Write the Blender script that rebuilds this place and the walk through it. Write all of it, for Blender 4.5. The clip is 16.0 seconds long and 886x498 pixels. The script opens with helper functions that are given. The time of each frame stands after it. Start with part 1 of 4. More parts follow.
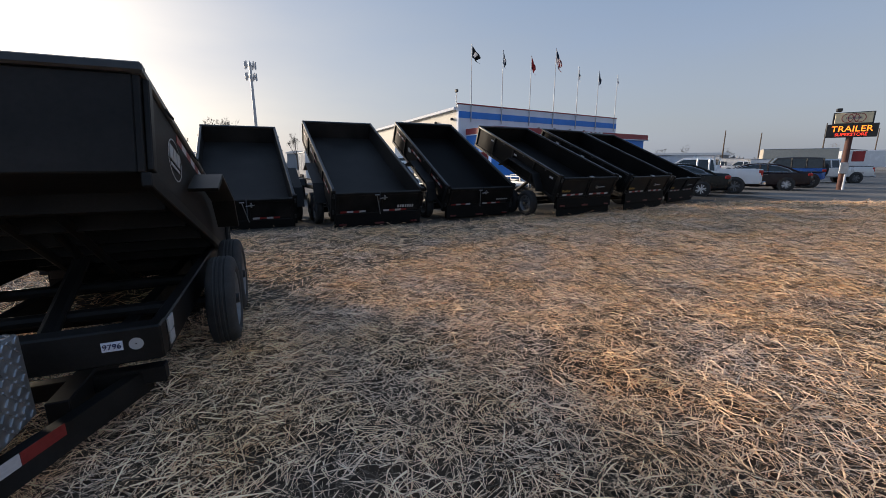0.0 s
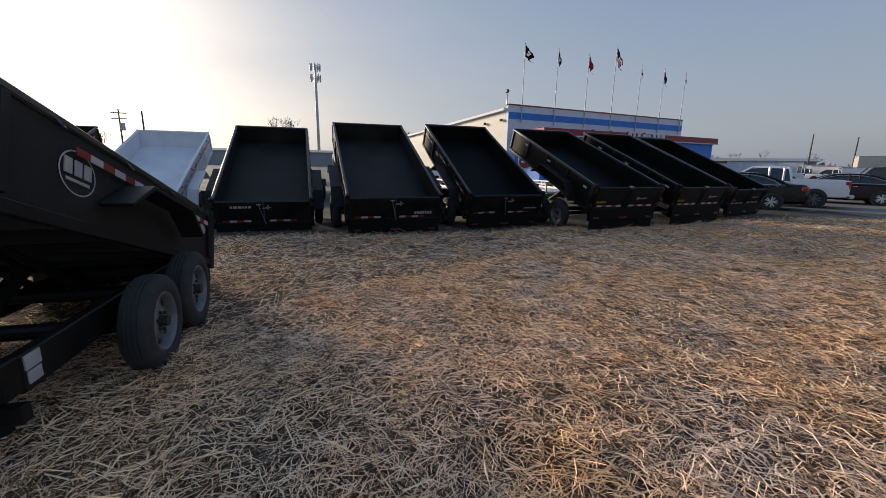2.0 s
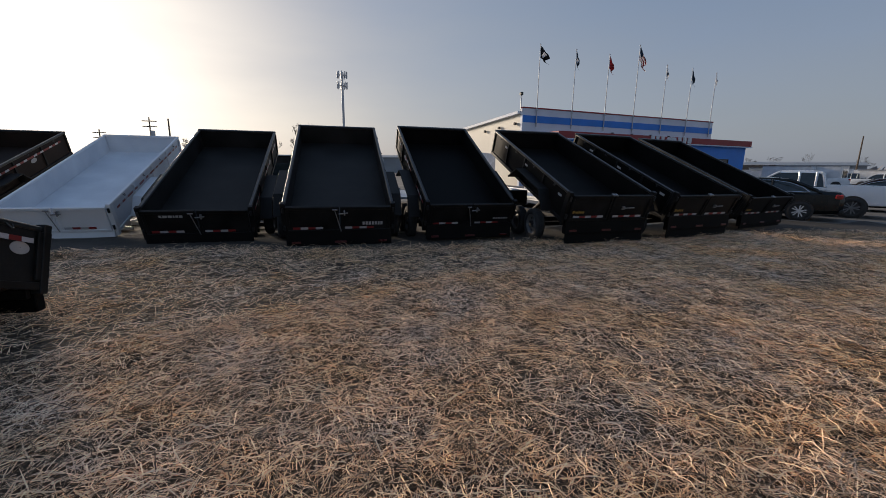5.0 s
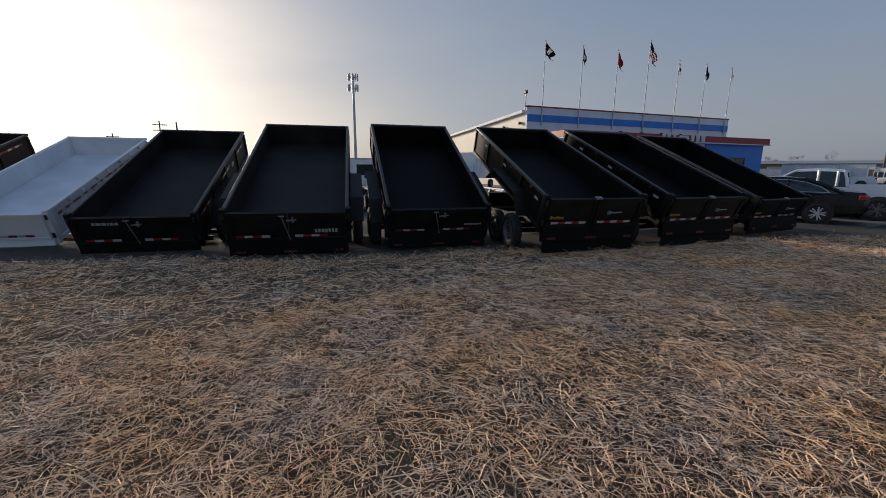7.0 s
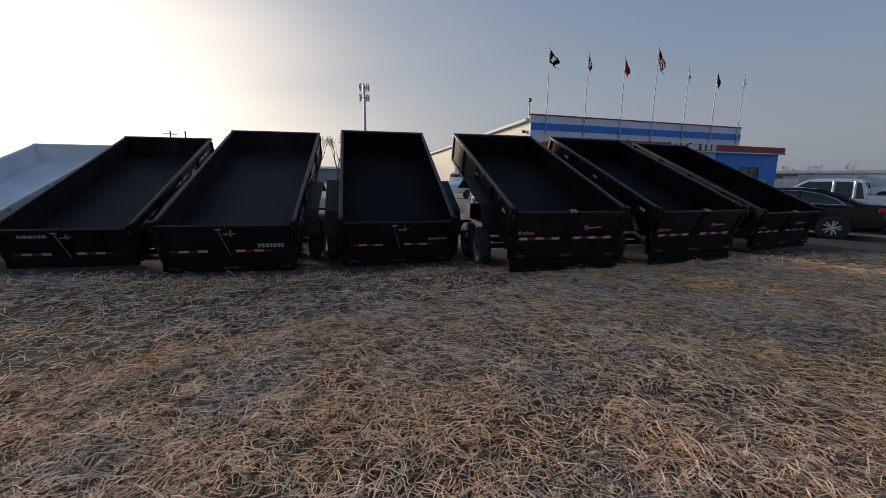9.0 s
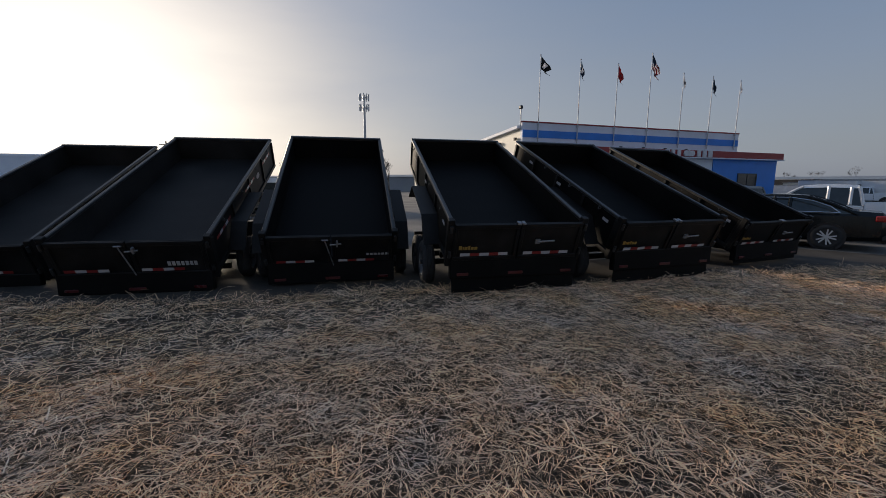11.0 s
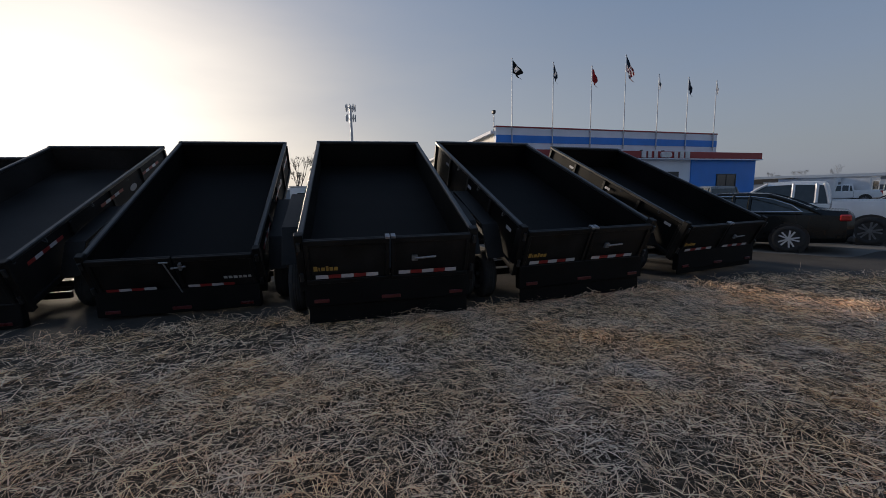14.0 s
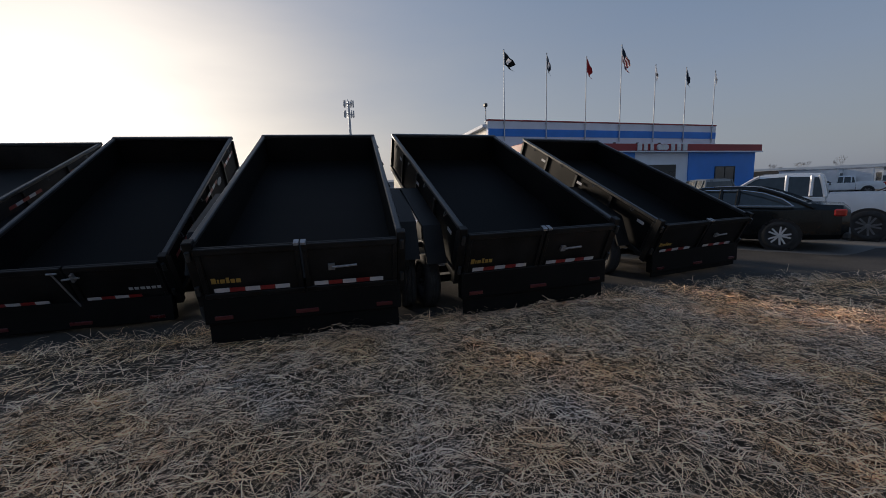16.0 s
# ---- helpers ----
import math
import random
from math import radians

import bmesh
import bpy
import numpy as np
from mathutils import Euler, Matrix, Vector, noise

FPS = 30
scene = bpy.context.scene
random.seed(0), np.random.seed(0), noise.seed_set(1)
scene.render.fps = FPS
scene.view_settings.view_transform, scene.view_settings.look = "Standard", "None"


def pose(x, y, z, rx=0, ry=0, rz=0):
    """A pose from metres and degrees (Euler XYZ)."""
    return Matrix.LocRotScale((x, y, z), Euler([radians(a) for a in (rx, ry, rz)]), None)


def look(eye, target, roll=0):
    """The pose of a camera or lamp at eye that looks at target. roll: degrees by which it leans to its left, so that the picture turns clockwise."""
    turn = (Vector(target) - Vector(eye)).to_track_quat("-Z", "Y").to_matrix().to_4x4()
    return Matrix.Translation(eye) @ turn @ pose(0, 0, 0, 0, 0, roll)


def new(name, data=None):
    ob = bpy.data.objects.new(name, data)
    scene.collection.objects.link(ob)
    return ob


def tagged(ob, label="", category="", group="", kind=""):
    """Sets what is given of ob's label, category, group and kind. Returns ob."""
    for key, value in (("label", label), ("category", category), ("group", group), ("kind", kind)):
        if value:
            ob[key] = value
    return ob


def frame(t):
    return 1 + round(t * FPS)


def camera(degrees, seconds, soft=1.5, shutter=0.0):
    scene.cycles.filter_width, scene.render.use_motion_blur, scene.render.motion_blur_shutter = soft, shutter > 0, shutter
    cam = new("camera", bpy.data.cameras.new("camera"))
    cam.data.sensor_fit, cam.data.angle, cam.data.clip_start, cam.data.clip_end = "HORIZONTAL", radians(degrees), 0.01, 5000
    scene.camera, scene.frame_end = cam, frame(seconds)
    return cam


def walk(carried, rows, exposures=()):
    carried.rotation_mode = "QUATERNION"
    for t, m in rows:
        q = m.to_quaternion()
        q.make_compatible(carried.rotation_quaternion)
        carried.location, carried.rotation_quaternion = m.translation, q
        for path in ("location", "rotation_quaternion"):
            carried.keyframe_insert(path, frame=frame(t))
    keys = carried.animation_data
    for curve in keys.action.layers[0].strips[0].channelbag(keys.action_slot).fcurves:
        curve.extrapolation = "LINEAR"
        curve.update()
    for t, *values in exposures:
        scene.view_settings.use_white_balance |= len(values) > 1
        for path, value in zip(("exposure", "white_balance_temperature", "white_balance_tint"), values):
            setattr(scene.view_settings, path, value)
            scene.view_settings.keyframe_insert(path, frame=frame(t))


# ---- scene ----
cam = camera(96.1, 16.0, soft=0.85)
PATH = [
    (0, 0.041, 0.390, 1.491, 0.27, -12.10, 0.14),
    (0.5, 0.204, 0.552, 1.521, 2.54, -12.62, -0.94),
    (1, 0.414, 0.728, 1.550, 5.18, -12.79, -0.08),
    (1.5, 0.620, 0.864, 1.593, 6.78, -12.39, -0.46),
    (2, 0.810, 1.005, 1.620, 7.94, -12.14, -0.96),
    (2.5, 1.018, 1.152, 1.630, 8.47, -12.00, -1.00),
    (3, 1.285, 1.370, 1.631, 8.99, -11.85, -1.28),
    (3.5, 1.568, 1.615, 1.630, 9.73, -11.77, -0.42),
    (4, 1.807, 1.868, 1.630, 11.01, -11.60, -0.93),
    (6.5, 2.793, 3.198, 1.634, 12.94, -11.32, -0.19),
    (7, 2.989, 3.492, 1.633, 13.62, -11.31, -0.41),
    (7.5, 3.161, 3.773, 1.633, 14.23, -11.68, -0.67),
    (8, 3.322, 4.042, 1.636, 14.61, -10.99, -1.07),
    (8.5, 3.506, 4.282, 1.640, 15.03, -10.64, -0.67),
    (9, 3.714, 4.511, 1.644, 15.29, -10.07, -0.56),
    (11.5, 4.750, 5.831, 1.643, 15.78, -8.42, 0.11),
    (12, 4.985, 6.083, 1.639, 15.70, -7.76, 0.51),
    (12.5, 5.209, 6.356, 1.633, 15.57, -7.39, 0.18),
    (13, 5.420, 6.619, 1.620, 15.21, -7.77, 0.22),
    (13.5, 5.645, 6.856, 1.605, 14.50, -7.94, 0.77),
    (14, 5.878, 7.092, 1.591, 14.59, -7.69, 1.28),
    (14.5, 6.075, 7.325, 1.579, 14.80, -8.07, 1.66),
    (15, 6.250, 7.557, 1.576, 14.75, -7.88, 2.02),
    (15.5, 6.410, 7.771, 1.582, 14.44, -8.08, 2.50),
    (16, 6.545, 7.961, 1.598, 14.80, -8.32, 1.86),
]
EXPOSURES = [(0.0, 0.65, 6950, 11), (2.0, 0.48, 6950, 11), (4.0, 0.22, 6900, 11), (9.0, 0.12, 6900, 11), (16.0, 0.05, 6850, 11)]
walk(cam, [(t, pose(x, y, z, 90 + pitch, roll, yaw)) for t, x, y, z, yaw, pitch, roll in PATH], EXPOSURES)

# ---- light ----
SUN_AZ, SUN_EL = 56.0, 13.0   # degrees left of +y, and above the horizon
GLARE = 14.0
sky_world = bpy.data.worlds.new("sky")
scene.world = sky_world
sky_world.use_nodes = True
wn, wl = sky_world.node_tree.nodes, sky_world.node_tree.links
wn.clear()
sky = wn.new("ShaderNodeTexSky")
sky.sky_type, sky.sun_disc = "NISHITA", False
sky.sun_elevation, sky.sun_rotation = radians(SUN_EL), radians(-SUN_AZ)
sky.altitude, sky.air_density, sky.dust_density, sky.ozone_density = 200, 1.0, 3.0, 1.5
back = wn.new("ShaderNodeBackground")
back.inputs["Strength"].default_value = 0.122
wout = wn.new("ShaderNodeOutputWorld")
# thin winter haze over the clear sky: greyer low down, bluer above, with faint streaks of cloud
pale = wn.new("ShaderNodeHueSaturation")
pale.inputs["Saturation"].default_value = 0.62
wl.new(sky.outputs[0], pale.inputs["Color"])
wt, wsep = wn.new("ShaderNodeTexCoord"), wn.new("ShaderNodeSeparateXYZ")
wl.new(wt.outputs["Generated"], wsep.inputs[0])
low = wn.new("ShaderNodeMapRange")
low.inputs["From Min"].default_value, low.inputs["From Max"].default_value = 0.0, 0.42
wl.new(wsep.outputs["Z"], low.inputs["Value"])
tone = wn.new("ShaderNodeMix")
tone.data_type = "RGBA"
tone.inputs[6].default_value, tone.inputs[7].default_value = (2.75, 3.35, 4.55, 1), (1.0, 2.2, 4.95, 1)
wl.new(low.outputs["Result"], tone.inputs[0])
stretch, streak = wn.new("ShaderNodeMapping"), wn.new("ShaderNodeTexNoise")
stretch.inputs["Scale"].default_value = (1.6, 1.6, 7.0)
wl.new(wt.outputs["Generated"], stretch.inputs["Vector"])
wl.new(stretch.outputs["Vector"], streak.inputs["Vector"])
streak.inputs["Scale"].default_value, streak.inputs["Detail"].default_value = 1.7, 5
veil = wn.new("ShaderNodeMapRange")
veil.inputs["From Min"].default_value, veil.inputs["From Max"].default_value = 0.35, 0.7
veil.inputs["To Min"].default_value, veil.inputs["To Max"].default_value = 0.46, 0.57
wl.new(streak.outputs["Fac"], veil.inputs["Value"])
haze = wn.new("ShaderNodeMix")
haze.data_type = "RGBA"
wl.new(veil.outputs["Result"], haze.inputs[0])
wl.new(pale.outputs["Color"], haze.inputs[6])
wl.new(tone.outputs[2], haze.inputs[7])
# the glare round the sun levels off softly in the haze: c * k / (c + k)
over = wn.new("ShaderNodeVectorMath")
over.operation = "ADD"
over.inputs[1].default_value = (GLARE, GLARE, GLARE)
wl.new(haze.outputs[2], over.inputs[0])
soft_sky = wn.new("ShaderNodeVectorMath")
soft_sky.operation = "DIVIDE"
wl.new(haze.outputs[2], soft_sky.inputs[0])
wl.new(over.outputs["Vector"], soft_sky.inputs[1])
level = wn.new("ShaderNodeVectorMath")
level.operation = "SCALE"
level.inputs["Scale"].default_value = GLARE
wl.new(soft_sky.outputs["Vector"], level.inputs[0])
wl.new(level.outputs["Vector"], back.inputs[0])
wl.new(back.outputs[0], wout.inputs[0])
sun = new("sun", bpy.data.lights.new("sun", "SUN"))
sun.data.energy, sun.data.angle, sun.data.color = 3.0, radians(12.0), (1.0, 0.865, 0.71)
sa, se = radians(SUN_AZ), radians(SUN_EL)
sun.matrix_world = look((0, 0, 50), (math.sin(sa) * math.cos(se) * 50, -math.cos(sa) * math.cos(se) * 50, 50 - 50 * math.sin(se)))


# ---- materials ----
def mat(name, colour, rough=0.6, metal=0.0, vary=0.15, scale=6.0, grain=60.0, bump=0.1, second=None, island=0.0, coat=0.0, spec=0.5):
    """A painted or raw surface: base colour with stains at one scale, grain at another, and fine relief."""
    m = bpy.data.materials.new(name)
    m.use_nodes = True
    nt, b = m.node_tree, m.node_tree.nodes["Principled BSDF"]
    tc = nt.nodes.new("ShaderNodeTexCoord")
    big, fine = nt.nodes.new("ShaderNodeTexNoise"), nt.nodes.new("ShaderNodeTexNoise")
    big.inputs["Scale"].default_value, big.inputs["Detail"].default_value = scale, 6
    fine.inputs["Scale"].default_value, fine.inputs["Detail"].default_value = grain, 3
    nt.links.new(tc.outputs["Object"], big.inputs["Vector"])
    nt.links.new(tc.outputs["Object"], fine.inputs["Vector"])
    ramp = nt.nodes.new("ShaderNodeValToRGB")
    c2 = second or tuple(min(1.0, c * (1 + vary * 2) + 0.01) for c in colour)
    c1 = tuple(c * (1 - vary) for c in colour)
    ramp.color_ramp.elements[0].position, ramp.color_ramp.elements[1].position = 0.3, 0.75
    ramp.color_ramp.elements[0].color, ramp.color_ramp.elements[1].color = (*c1, 1), (*c2, 1)
    nt.links.new(big.outputs["Fac"], ramp.inputs["Fac"])
    hsv = nt.nodes.new("ShaderNodeHueSaturation")
    mr = nt.nodes.new("ShaderNodeMapRange")
    mr.inputs["To Min"].default_value, mr.inputs["To Max"].default_value = 1 - vary, 1 + vary
    nt.links.new(fine.outputs["Fac"], mr.inputs["Value"])
    nt.links.new(ramp.outputs["Color"], hsv.inputs["Color"])
    last = mr.outputs["Result"]
    if island:
        geo = nt.nodes.new("ShaderNodeNewGeometry")
        mi = nt.nodes.new("ShaderNodeMapRange")
        mi.inputs["To Min"].default_value, mi.inputs["To Max"].default_value = 1 - island, 1 + island
        # about a third are dark at random; in straw, painted shade of the gaps
        skew = nt.nodes.new("ShaderNodeMath")
        skew.operation = "POWER"
        skew.inputs[1].default_value = 0.6
        nt.links.new(geo.outputs["Random Per Island"], skew.inputs[0])
        mi.inputs["From Min"].default_value, mi.inputs["From Max"].default_value = 0.42, 0.72
        nt.links.new(skew.outputs[0], mi.inputs["Value"])
        mu = nt.nodes.new("ShaderNodeMath")
        mu.operation = "MULTIPLY"
        nt.links.new(last, mu.inputs[0])
        nt.links.new(mi.outputs["Result"], mu.inputs[1])
        last = mu.outputs[0]
    nt.links.new(last, hsv.inputs["Value"])
    nt.links.new(hsv.outputs["Color"], b.inputs["Base Color"])
    rr = nt.nodes.new("ShaderNodeMapRange")
    rr.inputs["To Min"].default_value, rr.inputs["To Max"].default_value = max(0.02, rough - 0.12), min(1, rough + 0.12)
    nt.links.new(big.outputs["Fac"], rr.inputs["Value"])
    nt.links.new(rr.outputs["Result"], b.inputs["Roughness"])
    b.inputs["Metallic"].default_value = metal
    b.inputs["Specular IOR Level"].default_value = spec
    b.inputs["Coat Weight"].default_value = coat
    if bump:
        bp = nt.nodes.new("ShaderNodeBump")
        bp.inputs["Strength"].default_value, bp.inputs["Distance"].default_value = bump, 0.01
        nt.links.new(fine.outputs["Fac"], bp.inputs["Height"])
        nt.links.new(bp.outputs["Normal"], b.inputs["Normal"])
    return m


def glow(name, colour, strength):
    m = mat(name, colour, 0.5, bump=0)
    b = m.node_tree.nodes["Principled BSDF"]
    b.inputs["Emission Color"].default_value, b.inputs["Emission Strength"].default_value = (*colour, 1), strength
    return m


BLACK = mat("black_trailer_paint", (0.0066, 0.0062, 0.0062), 0.5, vary=0.3, scale=2.5, bump=0.03, spec=0.2)
BED = mat("worn_black_bed_steel", (0.0030, 0.0028, 0.0029), 0.66, vary=0.35, scale=1.6, second=(0.0078, 0.0071, 0.0070), grain=30, bump=0.06, spec=0.12)
EDGE = mat("scuffed_rail_paint", (0.017, 0.017, 0.0175), 0.38, vary=0.3, scale=8, bump=0.04)
# BED raised in tone: veiling glare over the left trailers, put into the colour
VEILED = mat("glare_veiled_bed_steel", (0.012, 0.0115, 0.0115), 0.6, vary=0.3, scale=1.4, second=(0.030, 0.028, 0.027), grain=30, bump=0.06, spec=0.18)
BROWN = mat("rusty_brown_bed_steel", (0.022, 0.014, 0.011), 0.65, vary=0.3, scale=1.4, second=(0.04, 0.026, 0.02), grain=30, bump=0.06, spec=0.18)
WHITE = mat("white_trailer_paint", (0.80, 0.81, 0.83), 0.45, vary=0.08, scale=1.5, second=(0.80, 0.81, 0.83), bump=0.03)
WHITE_BED = mat("dirty_white_bed", (0.66, 0.69, 0.74), 0.55, vary=0.08, scale=1.2, second=(0.80, 0.82, 0.85), bump=0.04)
RUBBER = mat("tyre_rubber", (0.022, 0.022, 0.023), 0.85, vary=0.25, scale=9, bump=0.25)
RIM = mat("grey_steel_rim", (0.15, 0.155, 0.165), 0.5, 0.4, vary=0.15, scale=12)
ZINC = mat("zinc_hardware", (0.26, 0.26, 0.27), 0.45, 0.6, vary=0.2, scale=20)
TAPE_R = mat("red_reflective_tape", (0.20, 0.014, 0.013), 0.4, vary=0.1, bump=0.02)
TAPE_W = mat("white_reflective_tape", (0.45, 0.44, 0.46), 0.4, vary=0.06, bump=0.02)
LAMP_R = mat("red_lamp_lens", (0.07, 0.004, 0.005), 0.3, vary=0.1, bump=0)
DECAL_W = mat("white_decal", (0.38, 0.38, 0.39), 0.5, vary=0.08, bump=0)
DECAL_Y = mat("yellow_decal", (0.33, 0.20, 0.04), 0.5, vary=0.08, bump=0)
PAPER = mat("paper_tag", (0.62, 0.66, 0.76), 0.7, vary=0.06, bump=0)
INK = mat("dark_ink", (0.02, 0.03, 0.10), 0.7, bump=0)
DIAMOND = mat("diamond_plate_aluminium", (0.42, 0.43, 0.45), 0.35, 0.85, vary=0.15, scale=10)
GALV = mat("galvanised_steel", (0.45, 0.46, 0.48), 0.5, 0.5, vary=0.15, scale=4)
CREAM = mat("cream_metal_siding", (0.62, 0.58, 0.50), 0.6, vary=0.06, scale=0.4)
WHITEWALL = mat("white_render", (0.66, 0.70, 0.78), 0.65, vary=0.06, scale=0.5)
BLUE = mat("blue_painted_metal", (0.010, 0.19, 0.64), 0.5, vary=0.08, scale=0.5)
REDP = mat("red_painted_fascia", (0.27, 0.02, 0.024), 0.5, vary=0.1, scale=0.6)
DARK = mat("dark_opening", (0.015, 0.015, 0.017), 0.3, bump=0)
GLASS = mat("dark_window_glass", (0.012, 0.016, 0.020), 0.06, vary=0.05, bump=0, spec=0.7)
CARGLASS = mat("tinted_car_glass", (0.020, 0.028, 0.030), 0.05, vary=0.05, bump=0, spec=0.8)
CAR_BLACK = mat("black_car_paint", (0.004, 0.005, 0.005), 0.22, vary=0.1, scale=2, bump=0, coat=0.12, spec=0.25)
CAR_WHITE = mat("white_car_paint", (0.74, 0.75, 0.77), 0.25, vary=0.04, scale=2, bump=0, coat=0.6)
CAR_MAROON = mat("maroon_car_paint", (0.014, 0.006, 0.008), 0.22, vary=0.1, scale=2, bump=0, coat=0.12, spec=0.25)
CAR_BLUE = mat("blue_car_paint", (0.010, 0.11, 0.42), 0.25, vary=0.08, scale=2, bump=0, coat=0.6)
CAR_SILVER = mat("silver_car_paint", (0.52, 0.53, 0.55), 0.3, 0.4, vary=0.05, scale=2, bump=0, coat=0.6)
CAR_GREY = mat("grey_car_paint", (0.16, 0.17, 0.18), 0.3, 0.4, vary=0.06, scale=2, bump=0, coat=0.5)
PLASTIC = mat("black_plastic", (0.02, 0.02, 0.021), 0.55, vary=0.15, scale=8)
CHROME = mat("chrome_trim", (0.7, 0.7, 0.71), 0.15, 1.0, vary=0.05, bump=0)
BARK = mat("bare_bark", (0.10, 0.085, 0.07), 0.9, vary=0.25, scale=5, bump=0.3)
TWIG = mat("bare_twigs", (0.13, 0.11, 0.095), 0.9, vary=0.2, island=0.3, bump=0)
WOODPOLE = mat("weathered_pole_wood", (0.12, 0.085, 0.06), 0.85, vary=0.25, scale=3, bump=0.2)
RUST = mat("dark_red_steel_post", (0.10, 0.035, 0.03), 0.7, vary=0.3, scale=3, second=(0.16, 0.07, 0.05))


# ---- small mesh helpers ----
def box(bm, x0, x1, y0, y1, z0, z1, m=None, mi=0):
    vs = [bm.verts.new((m @ Vector(c)) if m else c) for c in
          ((x0, y0, z0), (x1, y0, z0), (x1, y1, z0), (x0, y1, z0), (x0, y0, z1), (x1, y0, z1), (x1, y1, z1), (x0, y1, z1))]
    for q in ((0, 3, 2, 1), (4, 5, 6, 7), (0, 1, 5, 4), (1, 2, 6, 5), (2, 3, 7, 6), (3, 0, 4, 7)):
        bm.faces.new([vs[i] for i in q]).material_index = mi


def tube(bm, a, b, r, n=12, r2=None, mi=0):
    a, b = Vector(a), Vector(b)
    r2 = r if r2 is None else r2
    ax = (b - a).normalized()
    u = ax.orthogonal().normalized()
    w = ax.cross(u)
    ring = [[bm.verts.new(p + (u * math.cos(k * math.tau / n) + w * math.sin(k * math.tau / n)) * rad) for k in range(n)] for p, rad in ((a, r), (b, r2))]
    for k in range(n):
        bm.faces.new((ring[0][k], ring[0][(k + 1) % n], ring[1][(k + 1) % n], ring[1][k])).material_index = mi
    bm.faces.new(ring[0][::-1]).material_index = mi
    bm.faces.new(ring[1]).material_index = mi


def lathe(bm, profile, m=None, n=28, mi=0):
    """Turns (radius, x) pairs about the x axis."""
    rings = []
    for r, x in profile:
        rings.append([bm.verts.new((m or Matrix()) @ Vector((x, r * math.cos(k * math.tau / n), r * math.sin(k * math.tau / n)))) for k in range(n)])
    for a, b in zip(rings, rings[1:]):
        for k in range(n):
            bm.faces.new((a[k], a[(k + 1) % n], b[(k + 1) % n], b[k])).material_index = mi
    return rings


def prism(bm, outline, x0, x1, m=None, mi=0):
    """An outline of (y, z) pairs drawn out from x0 to x1."""
    a = [bm.verts.new((m or Matrix()) @ Vector((x0, y, z))) for y, z in outline]
    b = [bm.verts.new((m or Matrix()) @ Vector((x1, y, z))) for y, z in outline]
    n = len(a)
    for k in range(n):
        bm.faces.new((a[k], a[(k + 1) % n], b[(k + 1) % n], b[k])).material_index = mi
    bm.faces.new(a[::-1]).material_index = mi
    bm.faces.new(b).material_index = mi


def part(name, bm, material, parent=None, label="", bevel=0.0, smooth=False):
    bmesh.ops.recalc_face_normals(bm, faces=bm.faces)
    if bevel:
        bmesh.ops.bevel(bm, geom=bm.edges[:], offset=bevel, segments=1, affect="EDGES", clamp_overlap=True)
    me = bpy.data.meshes.new(name)
    bm.to_mesh(me)
    bm.free()
    for one in (material if isinstance(material, (list, tuple)) else [material]):
        me.materials.append(one)
    if smooth:
        me.shade_smooth()
        me.set_sharp_from_angle(angle=radians(35))
    ob = new(name, me)
    ob.parent = parent
    return tagged(ob, label)


def boxes(name, material, parent, rows, m=None, label="", bevel=0.0):
    bm = bmesh.new()
    for r in rows:
        box(bm, *r, m=m)
    return part(name, bm, material, parent, label, bevel)


def thing(name, m, label, category, group="", kind=""):
    ob = new(name)
    ob.matrix_world = m
    ob.empty_display_size = 0.2
    return tagged(ob, label, category, group, kind)



# ---- ground ----
GROUND = mat("frosted_straw_mat", (0.060, 0.042, 0.030), 0.95, vary=0.3, scale=0.9, second=(0.12, 0.08, 0.05), grain=40, bump=0.6)
ASPHALT = mat("frosty_worn_asphalt", (0.115, 0.11, 0.105), 0.9, vary=0.22, scale=0.35, second=(0.25, 0.23, 0.205), grain=25, bump=0.3)
STRAW = mat("straw_stalks", (0.71, 0.535, 0.405), 0.8, vary=0.10, scale=1.1, second=(0.78, 0.485, 0.245), grain=7, bump=0, island=0.80, spec=0.3)


def waves(x, y, seed, count, low, high):
    """Smooth random relief from a few crossing waves, in -1 to 1."""
    r = np.random.default_rng(seed)
    out = 0.0
    for _ in range(count):
        a, k, p = r.uniform(0, math.tau), r.uniform(low, high), r.uniform(0, math.tau)
        out = out + np.sin((x * math.cos(a) + y * math.sin(a)) * k + p + 0.6 * np.sin(x * k * 0.4 + p))
    return out / math.sqrt(count) / 1.4


def lot_edge(x):
    x = np.asarray(x, float)
    # the dip near x 4.65 brings the painted shade strip forward of the tailgates
    return 11.7 + np.minimum(x - 3.0, 0) * 0.45 + (np.clip(x, 3.0, 10.0) - 3.0) * 0.58 - np.maximum(x - 10.0, 0) * 0.06 - 0.72 * np.exp(-((x - 4.65) / 0.85) ** 2) + 0.35 * waves(x, 0 * x, 3, 4, 0.5, 1.6) + 0.12 * waves(x, 0 * x, 4, 4, 3, 6)


def rise(x, y):
    """Low hummocks of the field."""
    x, y = np.asarray(x, float), np.asarray(y, float)
    fade = np.clip((18 - abs(x - 3)) / 6, 0, 1) * np.clip((24 - abs(y - 6)) / 6, 0, 1) * np.clip((lot_edge(x) - y) / 1.2, 0, 1)
    return (0.028 * waves(x, y, 1, 7, 0.7, 2.2) + 0.022 * waves(x, y, 2, 7, 3, 7)) * fade


